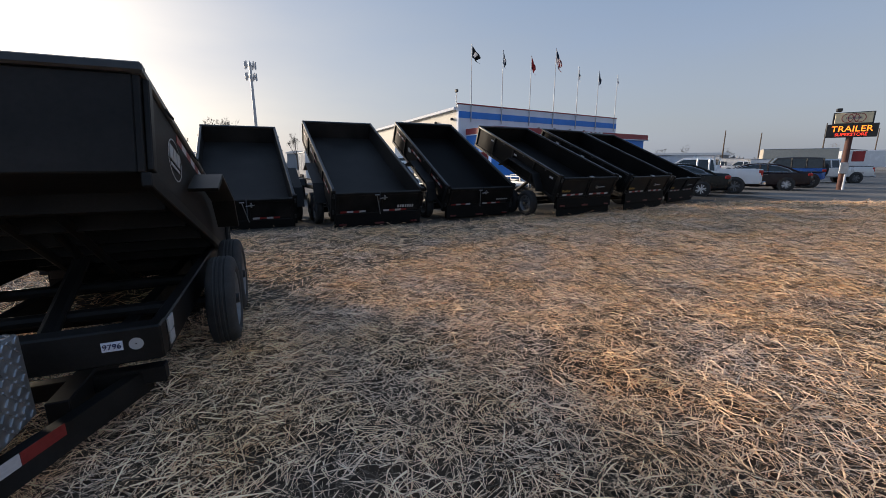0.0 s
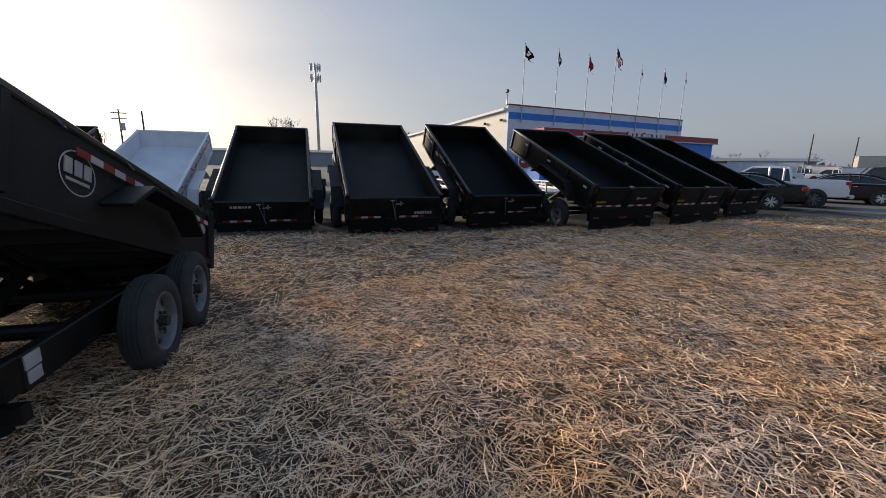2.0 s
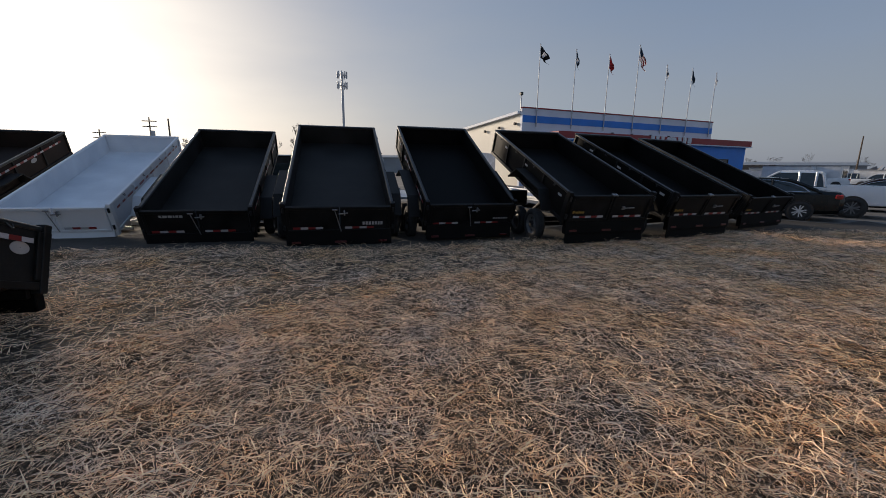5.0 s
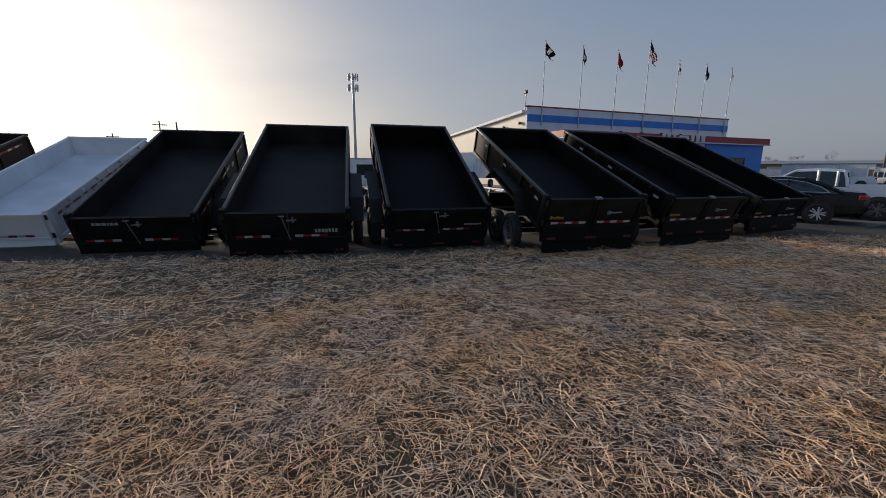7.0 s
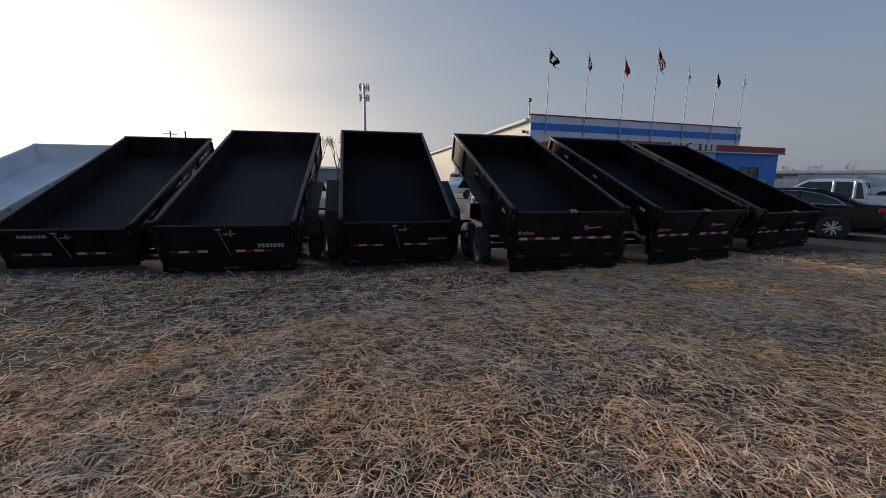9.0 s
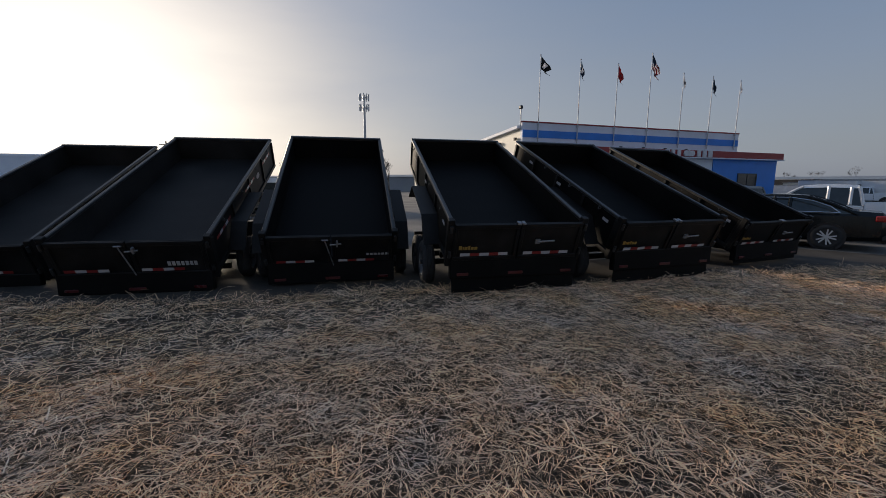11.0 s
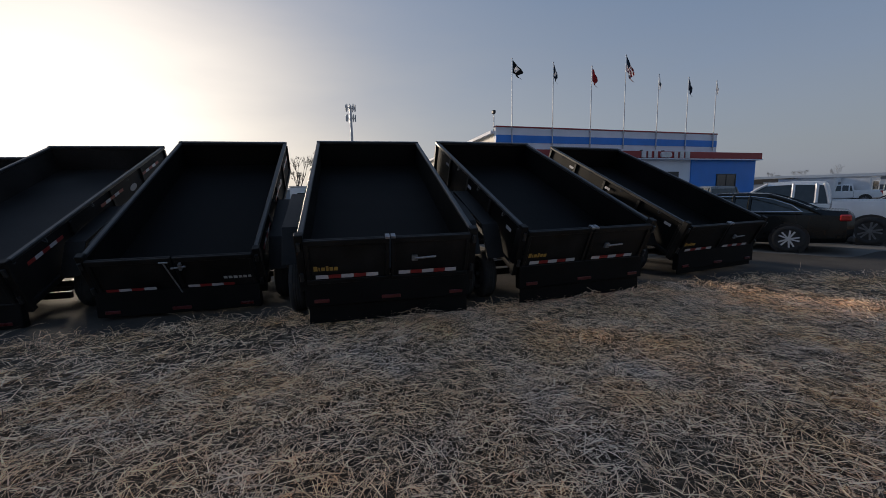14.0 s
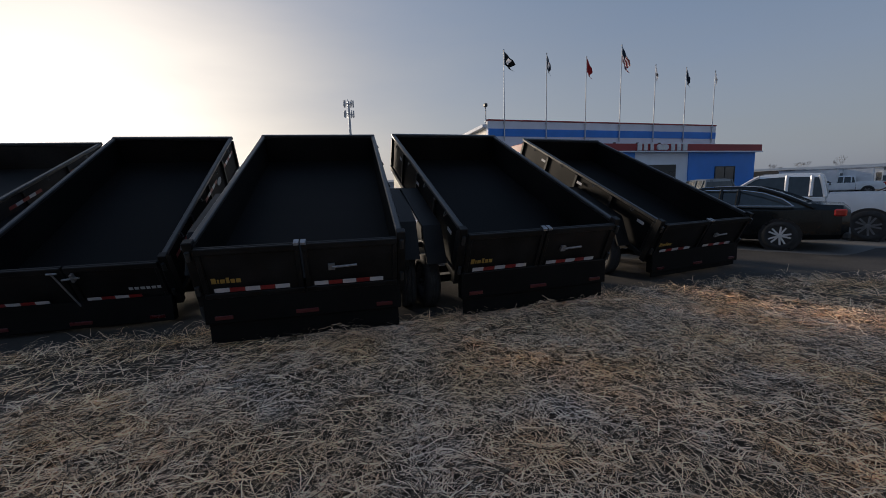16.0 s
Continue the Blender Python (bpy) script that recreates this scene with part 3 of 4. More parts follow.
    if style == "lever_box":
        bm = bmesh.new()
        for i in range(9):
            for j in range(9):
                for s in (-1, 1):
                    k = Matrix.Translation((s * 0.4225, L + 0.345 + 0.048 * i, cz - 0.03 + 0.046 * j - (0.02 if i > 7 else 0))) @ Matrix.Rotation(0.785 if (i + j) % 2 else -0.785, 4, "X")
                    if j < 7 or i < 6:
                        box(bm, -0.003, 0.003, -0.017, 0.017, -0.005, 0.005, m=k)
        for i in range(17):
            for j in range(6):
                k = Matrix.Translation((-0.39 + 0.048 * i, L + 0.33 + 0.05 * j, cz + 0.3625)) @ Matrix.Rotation(0.785 if (i + j) % 2 else -0.785, 4, "Z")
                box(bm, -0.017, 0.017, -0.005, 0.005, -0.003, 0.003, m=k)
        tagged(part("tread", bm, DIAMOND, tb, "raised diamond tread"), kind="stuff")
    return t, B


# left rear corner (x, y), heading, bed length, tip angle, rim height
ROW = [
    ("b1", 3.08, 11.02, 27.5, 4.42, 21.2, 1.16, dict(W=2.10, style="barn", decal="yellow", label="black steel dump trailer with barn doors and a tipped bed")),
    ("b2", 5.58, 12.43, 33.5, 3.95, 23.5, 1.14, dict(W=2.18, style="barn", decal="yellow", label="black steel dump trailer with barn doors and a tipped bed")),
    ("b3", 8.30, 14.94, 38.5, 4.10, 25.2, 1.00, dict(W=2.28, style="barn", decal="yellow", label="black steel dump trailer tipped beside a parked black sedan")),
    ("ad", 0.09, 10.72, 27.9, 4.13, 27.5, 0.91, dict(W=2.08, decal="right", label="black dump trailer with white maker's mark on its tailgate")),
    ("be", -2.48, 9.40, 25.9, 4.85, 23.3, 0.89, dict(W=2.18, bed=VEILED, decal="low", label="black dump trailer with bold white mark on its tailgate")),
    ("bw", -5.42, 8.87, 26.4, 4.78, 23.3, 0.76, dict(W=2.08, bed=VEILED, decal="wide", label="black steel dump trailer with white emblem on its tailgate")),
    ("wh", -8.60, 8.45, 27.4, 5.15, 20.0, 0.74, dict(W=2.02, paint=WHITE, bed=WHITE_BED, label="white painted dump trailer with a frosted tipped bed")),
    ("bb", -11.5, 7.1, 27.4, 5.15, 20.0, 0.80, dict(bed=BROWN, label="brownish black dump trailer with tape along its side")),
    ("bc", -14.3, 5.7, 27.4, 5.15, 20.0, 0.80, dict(bed=BROWN, label="black dump trailer with a tipped bed in the long row")),
]
for key, x, y, yaw, L, th, rz, kw in ROW:
    q = radians(yaw)
    c = Vector((x + 1.1 * math.cos(q), y + 1.1 * math.sin(q), 0))
    dump_trailer(Matrix.Translation(c) @ Matrix.Rotation(q, 4, "Z"), L=L, theta=th, rim_z=rz, **kw)
# the near trailer, tongue towards the path
q = radians(180 + 23.2)
near_W, near_L, near_wy = 1.85, 3.44, 1.96
c = Vector((-2.92, 5.72, 0)) - Matrix.Rotation(q, 3, "Z") @ Vector((-near_W / 2, 0, 0))
near, NB = dump_trailer(Matrix.Translation(c) @ Matrix.Rotation(q, 4, "Z"), "small black dump trailer with a round side emblem and raised bed", W=near_W, L=near_L, H=0.60, theta=18.5, rim_z=0.93, bed=VEILED, style="lever_box", wheel_y=near_wy, posts=2, guard=(0.42, 0.78, 0.22, 0.24))


def text_mesh(body, size, material, m, parent, name="lettering", label=""):
    cu = bpy.data.curves.new(name, "FONT")
    cu.body, cu.size, cu.align_x, cu.align_y, cu.extrude = body, size, "CENTER", "CENTER", 0.004
    tmp = bpy.data.objects.new(name, cu)
    scene.collection.objects.link(tmp)
    me = bpy.data.meshes.new_from_object(tmp.evaluated_get(bpy.context.evaluated_depsgraph_get()))
    bpy.data.objects.remove(tmp)
    me.materials.clear()
    me.materials.append(material)
    return placed(name, me, m, parent, label)


# round emblem on the near trailer's side, drawn as a ring and bars
ns = -near_W / 2 - 0.006
bm = bmesh.new()
N = 40
ring = [[bm.verts.new(NB @ Vector((ns, 2.74 + a * rr * math.cos(k * math.tau / N), 0.30 + b * rr * math.sin(k * math.tau / N)))) for k in range(N)] for rr, a, b in ((1.0, 0.19, 0.145), (0.93, 0.19, 0.145))]
for k in range(N):
    bm.faces.new((ring[0][k], ring[0][(k + 1) % N], ring[1][(k + 1) % N], ring[1][k]))
for j, yy in enumerate((0.10, 0.0, -0.10)):
    box(bm, ns - 0.002, ns + 0.004, 2.74 + yy - 0.038, 2.74 + yy + 0.038, 0.28, 0.38, m=NB)
box(bm, ns - 0.002, ns + 0.004, 2.74 - 0.12, 2.74 + 0.12, 0.235, 0.255, m=NB)
part("emblem", bm, DECAL_W, near, "round white emblem")
bm = bmesh.new()
lathe(bm, [(0.11, 0.0), (0.10, 0.004), (0.004, 0.004)], NB @ Matrix.Translation((ns, 0.32, 0.34)) @ Matrix.Rotation(math.pi, 4, "Z") @ Matrix.Diagonal((1, 1.1, 0.6, 1)), 24)
part("small_emblem", bm, DECAL_W, near, "small oval white emblem")
boxes("side_frame", BLACK, near, [(-near_W / 2 + 0.02, -near_W / 2 + 0.10, 0.5, near_L - 0.02, 0.40, 0.61)], bevel=0.01)
boxes("side_frame", BLACK, near, [(near_W / 2 - 0.10, near_W / 2 - 0.02, 0.5, near_L - 0.02, 0.40, 0.61)], bevel=0.01)
# stock tag and stickers on the front cross beam
cz = 0.60
beam_y = near_L + 0.0
boxes("front_beam", BLACK, near, [(-near_W / 2 + 0.02, near_W / 2 - 0.02, near_L - 0.02, near_L + 0.10, 0.42, 0.62)], bevel=0.01)
boxes("stock_tag", PAPER, near, [(-near_W / 2 + 0.20, -near_W / 2 + 0.295, near_L + 0.10, near_L + 0.104, 0.505, 0.558)])
text_mesh("9796", 0.042, INK, Matrix.Translation((-near_W / 2 + 0.2475, near_L + 0.106, 0.531)) @ Matrix.Rotation(math.pi, 4, "Z") @ Matrix.Rotation(math.pi / 2, 4, "X"), near, "tag_number", "handwritten blue number")
bm = bmesh.new()
lathe(bm, [(0.034, 0.0), (0.034, 0.003), (0.004, 0.003)], Matrix.Translation((-near_W / 2 + 0.14, near_L + 0.10, 0.53)) @ Matrix.Rotation(math.pi / 2, 4, "Z"), 20)
part("round_sticker", bm, DECAL_W, near, "round pale sticker")
boxes("side_sticker", DECAL_W, near, [(-near_W / 2 + 0.012, -near_W / 2 + 0.02, near_L - 0.16, near_L - 0.04, 0.52, 0.60)])
boxes("side_sticker", DECAL_W, near, [(-near_W / 2 + 0.012, -near_W / 2 + 0.02, near_L - 0.15, near_L - 0.05, 0.44, 0.51)])
# tape along the near tongue beam
tip, root = Vector((0, near_L + 1.55, 0.28)), Vector((-0.75, near_L - 0.1, 0.28))
dt = tip - root
tape(near, Matrix.Translation(root) @ Matrix.Rotation(math.atan2(dt.y, dt.x), 4, "Z"), 0.55, 0.0395, -0.03, 5, 0.2, 0.06, 0)

# ---- the dealer's building ----
BQ = radians(33)
BM = Matrix.Translation((1.43, 43.06, 0)) @ Matrix.Rotation(BQ, 4, "Z")
bld = thing("dealer_building", BM, "long blue and white dealer building with a red fascia", "building")
LEN = 26.3
boxes("parapet", WHITEWALL, bld, [(0, LEN, 0, 0.35, 0, 7.40)])
boxes("blue_band", BLUE, bld, [(0.0, LEN, -0.03, 0.0, 6.10, 6.75)])
boxes("red_cap", REDP, bld, [(-0.05, LEN + 0.05, -0.06, 0.42, 7.40, 7.52)], bevel=0.02)
bm = bmesh.new()
prism(bm, [(0.35, 0), (0.35, 6.9), (42, 5.2), (42, 0)], 0.02, LEN - 0.02)
hall = part("hall", bm, CREAM, bld, "cream metal clad hall")
bm = bmesh.new()
prism(bm, [(0.35, 6.9), (0.35, 7.15), (42, 5.45), (42, 5.2)], -0.35, LEN)
part("roof", bm, WHITEWALL, bld, "pale metal roof edge")
for k in range(3):
    boxes("wall_lamp", PLASTIC, hall, [(-0.30, -0.035, 0.9 + 3.2 * k, 1.15 + 3.2 * k, 5.9 - 0.13 * k, 6.15 - 0.13 * k)], bevel=0.03)
boxes("showroom_wall", BLUE, bld, [(1.0, 11.8, -4.2, -0.04, 0, 4.45), (17.9, 26.3, -4.2, -0.04, 0, 4.45)])
boxes("entrance_wall", WHITEWALL, bld, [(11.8, 17.9, -4.1, -0.04, 0, 4.45)])
boxes("red_fascia", REDP, bld, [(0.9, 26.6, -4.6, -0.04, 4.40, 5.0)], bevel=0.03)
boxes("fascia_trim", WHITEWALL, bld, [(0.85, 26.65, -4.66, -0.1, 4.31, 4.40)])
gd = boxes("garage_door", DARK, bld, [(12.8, 16.5, -4.14, -4.1, 0, 3.25)], None, "dark garage door")
for k in range(5):
    boxes("door_panel", PLASTIC, gd, [(12.85, 16.45, -4.17, -4.14, 0.05 + k * 0.64, 0.62 + k * 0.64)], bevel=0.01)
for (u0, u1, z0, z1) in ((21.2, 23.6, 0.9, 2.95),):
    win = boxes("window", GLASS, bld, [(u0, u1, -4.23, -4.2, z0, z1)])
    boxes("window_frame", PLASTIC, win, [(u0 - 0.08, u0, -4.27, -4.2, z0, z1), (u1, u1 + 0.08, -4.27, -4.2, z0, z1), (u0 - 0.08, u1 + 0.08, -4.27, -4.2, z1, z1 + 0.08), (u0 - 0.08, u1 + 0.08, -4.27, -4.2, z0 - 0.08, z0), ((u0 + u1) / 2 - 0.03, (u0 + u1) / 2 + 0.03, -4.26, -4.23, z0, z1)])
# roof sign: blocks in place of the firm's letters, and its emblem
SIGN_GREY = mat("sign_letter_white", (0.60, 0.60, 0.62), 0.5, vary=0.08, bump=0)
u = 11.6
for wd in (0.62, 0.5, 0.5):
    boxes("sign_block", SIGN_GREY, bld, [(u, u + wd * 0.72, -4.74, -4.61, 4.42, 5.02)], bevel=0.03)
    u += 0.68
for k in range(3):
    bm = bmesh.new()
    tube(bm, (13.95 + 0.36 * k, -4.74, 4.70), (13.95 + 0.36 * k, -4.61, 4.70), 0.25, 20)
    part("sign_emblem", bm, SIGN_GREY, bld)
u = 15.25
for wd in (0.5, 0.55, 0.62):
    boxes("sign_block", SIGN_GREY, bld, [(u, u + wd * 0.8, -4.74, -4.61, 4.42, 5.02)], bevel=0.03)
    u += 0.66
for k in range(4):
    boxes("roof_lamp", PLASTIC, bld, [(7.0 + 2.4 * k, 7.22 + 2.4 * k, -4.4, -4.2, 4.98, 5.12)], bevel=0.03)

# ---- flags on the parapet ----
F_BLACK = mat("black_flag_cloth", (0.012, 0.013, 0.016), 0.8, vary=0.2)
F_NAVY = mat("navy_flag_cloth", (0.012, 0.03, 0.06), 0.8, vary=0.2)
F_RED = mat("red_flag_cloth", (0.26, 0.03, 0.035), 0.8, vary=0.15)
F_WHITE = mat("white_flag_cloth", (0.62, 0.62, 0.64), 0.8, vary=0.1)


def flag_pole(u, top, size, cloths, label, droop=0.6):
    base = BM @ Vector((u, -0.13, 5.7))
    p = thing("flag_pole", Matrix.Translation(base) @ Matrix.Rotation(radians(14), 4, "Z"), label, "flagpole", "flagpoles on the parapet")
    h = top - 5.7
    bm = bmesh.new()
    tube(bm, (0, 0, 0), (0, 0, h), 0.055, 10, 0.028)
    part("pole", bm, GALV, p, smooth=True)
    bm = bmesh.new()
    bmesh.ops.create_icosphere(bm, subdivisions=2, radius=0.07, matrix=Matrix.Translation((0, 0, h + 0.05)))
    part("finial", bm, GALV, p, smooth=True)
    for z in (0.3, 1.5):
        boxes("bracket", GALV, p, [(-0.08, 0.08, -0.07, 0.13, z, z + 0.07)])
    bm = bmesh.new()
    nu, nv = 12, 14
    w, hh = size
    grid = [[bm.verts.new((0.05 + (i / nu) * w * (0.30 + 0.14 * math.sin(j * 0.5)) * droop * 1.15, 0.10 * math.sin(i * 1.1 + j * 0.35) * (i / nu), h - 0.05 - hh * (j / nv) * (1 - 0.25 * i / nu) - w * 0.62 * (i / nu) ** 1.15)) for i in range(nu + 1)] for j in range(nv + 1)]
    for j in range(nv):
        for i in range(nu):
            f = bm.faces.new((grid[j][i], grid[j][i + 1], grid[j + 1][i + 1], grid[j + 1][i]))
            if len(cloths) == 3:
                f.material_index = 2 if (i < 5 and j < 7) else j % 2
            elif len(cloths) == 2:
                f.material_index = 1 if (4 <= i <= 7 and 4 <= j <= 8) else 0
    ext = bmesh.ops.solidify(bm, geom=bm.faces[:], thickness=0.012)
    part("cloth", bm, cloths, p, smooth=True)


flag_pole(1.5, 13.1, (1.4, 1.1), [F_BLACK, F_WHITE], "tall pole with a black flag bearing a white emblem", 1.35)
flag_pole(5.65, 13.1, (1.5, 1.2), [F_NAVY, F_WHITE], "tall pole with a limp dark blue flag", 0.5)
flag_pole(9.8, 13.1, (1.6, 1.2), [F_RED], "tall pole with a limp red flag", 0.7)
flag_pole(13.7, 14.4, (2.3, 1.4), [F_RED, F_WHITE, F_NAVY], "taller pole with a striped red, white and blue flag", 0.75)
flag_pole(17.8, 12.9, (1.5, 0.9), [F_WHITE, F_NAVY], "tall pole with a limp white flag", 0.35)
flag_pole(21.7, 12.9, (1.7, 1.1), [F_NAVY], "tall pole with a limp navy flag", 0.5)
flag_pole(25.6, 12.8, (1.4, 0.8), [F_WHITE], "tall pole with a small white flag", 0.3)
# camera on the roof corner
cc = thing("security_camera", BM @ Matrix.Translation((-0.1, 0.2, 7.1)), "dark camera on a short roof pole", "camera")
bm = bmesh.new()
tube(bm, (0, 0, 0), (0, 0, 1.7), 0.05, 10)
part("pole", bm, GALV, cc)
boxes("housing", PLASTIC, cc, [(-0.14, 0.12, -0.2, 0.2, 1.45, 1.75)], bevel=0.06)

# ---- vehicles ----
def loft(bm, stations, power=0.16, mi=0):
    """Rounded box sections (y, half width, bottom, top) joined into a body."""
    rings = []
    for y, hw, z0, z1 in stations:
        c = min(hw, (z1 - z0) / 2) * power * 2
        pts = [(-hw + c, z0), (hw - c, z0), (hw, z0 + c), (hw + 0.0, (z0 + z1) / 2), (hw - 0.02, z1 - c), (hw - c * 1.2, z1), (-hw + c * 1.2, z1), (-hw + 0.02, z1 - c), (-hw, (z0 + z1) / 2), (-hw, z0 + c)]
        rings.append([bm.verts.new((x, y, z)) for x, z in pts])
    n = len(rings[0])
    for a, b in zip(rings, rings[1:]):
        for k in range(n):
            bm.faces.new((a[k], a[(k + 1) % n], b[(k + 1) % n], b[k])).material_index = mi
    bm.faces.new(rings[0][::-1]).material_index = mi
    bm.faces.new(rings[-1]).material_index = mi


def cabin(t, paint, yb0, yb1, yt0, yt1, zb, zt, hb, ht, pillars):
    """Glass house with a curved roof line: glazed sides, a roof skin, and painted pillars at the given shares of its length."""
    def at(y):
        """Roof height and half width at y."""
        if y < yt0:
            f = (y - yb0) / (yt0 - yb0)
        elif y > yt1:
            f = (yb1 - y) / (yb1 - yt1)
        else:
            f = 1.0
        f = max(0.0, min(1.0, f))
        f = f * (1.35 - 0.35 * f)
        crown = 0.03 * math.sin(math.pi * max(0, min(1, (y - yt0) / (yt1 - yt0))))
        return zb + (zt - zb) * f + crown, hb + (ht - hb) * f
    ys = sorted({round(yb0 + (yt0 - yb0) * k / 4, 4) for k in range(5)} | {round(yt0 + (yt1 - yt0) * k / 5, 4) for k in range(6)} | {round(yt1 + (yb1 - yt1) * k / 4, 4) for k in range(5)})
    bm = bmesh.new()
    rings = []
    for y in ys:
        z, h = at(y)
        c = min(0.07, (z - zb) * 0.3)
        rings.append([bm.verts.new(q) for q in ((-hb, y, zb - 0.02), (-h, y, z - c), (-h + 1.6 * c, y, z), (h - 1.6 * c, y, z), (h, y, z - c), (hb, y, zb - 0.02))])
    for a, b in zip(rings, rings[1:]):
        for k in range(6):
            bm.faces.new((a[k], a[(k + 1) % 6], b[(k + 1) % 6], b[k]))
    bm.faces.new(rings[0])
    bm.faces.new(rings[-1])
    part("glass", bm, CARGLASS, t, "dark tinted glass", smooth=True)
    bm = bmesh.new()
    rings = []
    for y in [k for k in ys if yt0 - 0.05 <= k <= yt1 + 0.05]:
        z, h = at(y)
        rings.append([bm.verts.new(q) for q in ((-h - 0.012, y, z - 0.085), (-h + 0.06, y, z + 0.006), (0, y, z + 0.022), (h - 0.06, y, z + 0.006), (h + 0.012, y, z - 0.085), (0, y, z - 0.03))])
    for a, b in zip(rings, rings[1:]):
        for k in range(6):
            bm.faces.new((a[k], a[(k + 1) % 6], b[(k + 1) % 6], b[k]))
    bm.faces.new(rings[0])
    bm.faces.new(rings[-1])
    part("roof", bm, paint, t, smooth=True)
    for s in (-1, 1):
        for f in pillars:
            bm = bmesh.new()
            path = []
            for k in range(6):
                y = (yb0 + (yt0 - yb0) * k / 5) if f == 0 else (yb1 + (yt1 - yb1) * k / 5) if f == 1 else yt0 + (yt1 - yt0) * f
                z, h = at(y)
                if 0 < f < 1:
                    z, h = zb + (z - 0.06 - zb) * k / 5, hb + (h - hb) * k / 5
                    path.append(Vector((s * (h + 0.004), y, z)))
                else:
                    path.append(Vector((s * (h - 0.005), y, z - 0.03)))
            for a, b in zip(path, path[1:]):
                tube(bm, a, b, 0.045, 6)
            part("pillar", bm, paint, t)


def finish_car(t, wheels, wb0, wb1, hw, r, tail_y, zlamp, lamp_h, lamp_w, nose_y):
    for y in (wb0, wb1):
        for s in (-1, 1):
            bm = bmesh.new()
            lathe(bm, [(r * 1.14, -0.26), (r * 1.14, 0.006), (0.01, 0.006)], Matrix.Translation((s * hw, y, r)) @ Matrix.Rotation(0 if s > 0 else math.pi, 4, "Z"), 28)
            part("wheel_arch", bm, DARK, t)
            add_wheel(t, wheels, Matrix.Translation((s * (hw - 0.085), y, r)), s)
    for s in (-1, 1):
        boxes("tail_lamp", LAMP_R2, t, [(*sorted((s * (hw - lamp_w), s * (hw - 0.005))), tail_y - 0.035, tail_y + 0.16, zlamp, zlamp + lamp_h)], None, "red tail lamp", bevel=0.025)
        boxes("door_mirror", PLASTIC, t, [(*sorted((s * hw, s * (hw + 0.2))), nose_y * 0.32, nose_y * 0.32 + 0.1, zlamp + 0.12, zlamp + 0.30)], bevel=0.03)
    boxes("number_plate", PAPER, t, [(-0.16, 0.16, tail_y - 0.05, tail_y - 0.02, 0.62, 0.76)])


LAMP_R2 = mat("bright_red_lamp", (0.42, 0.015, 0.015), 0.2, vary=0.1, bump=0, coat=0.5)


def sedan(m, paint, label):
    t = thing("sedan", m, label, "car", "parked vehicles")
    bm = bmesh.new()
    loft(bm, [(-2.52, 0.74, 0.42, 0.90), (-2.40, 0.86, 0.30, 1.02), (-1.9, 0.92, 0.26, 1.05), (-1.2, 0.93, 0.22, 1.02), (0.2, 0.93, 0.20, 0.98), (1.2, 0.93, 0.20, 0.96), (1.9, 0.91, 0.24, 0.86), (2.35, 0.84, 0.26, 0.76), (2.55, 0.66, 0.36, 0.62)], 0.15)
    part("body", bm, paint, t, smooth=True)
    cabin(t, paint, -1.95, 1.15, -0.95, 0.30, 0.98, 1.43, 0.86, 0.62, (0.0, 0.30, 0.58, 1.0))
    for s in (-1, 1):
        bm = bmesh.new()
        pts = [(s * 0.885, -1.62, 1.0), (s * 0.83, -1.42, 1.16), (s * 0.745, -1.05, 1.30), (s * 0.665, -0.6, 1.375), (s * 0.655, 0.1, 1.375), (s * 0.70, 0.55, 1.27), (s * 0.885, 1.05, 1.0)]
        for a, b in zip(pts, pts[1:] + pts[:1]):
            tube(bm, a, b, 0.015, 6)
        part("chrome_trim", bm, CHROME, t, "chrome window surround")
        for y in (-0.55, 0.35):
            boxes("door_handle", CHROME, t, [(*sorted((s * 0.925, s * 0.95)), y, y + 0.17, 0.86, 0.885)], bevel=0.008)
    boxes("trunk_trim", CHROME, t, [(-0.55, 0.55, -2.49, -2.44, 0.89, 0.915)])
    boxes("rear_bumper", PLASTIC, t, [(-0.80, 0.80, -2.56, -2.40, 0.30, 0.46)], bevel=0.04)
    finish_car(t, CAR_WHEEL, -1.42, 1.42, 0.93, 0.34, -2.43, 0.80, 0.15, 0.38, 2.5)
    return t


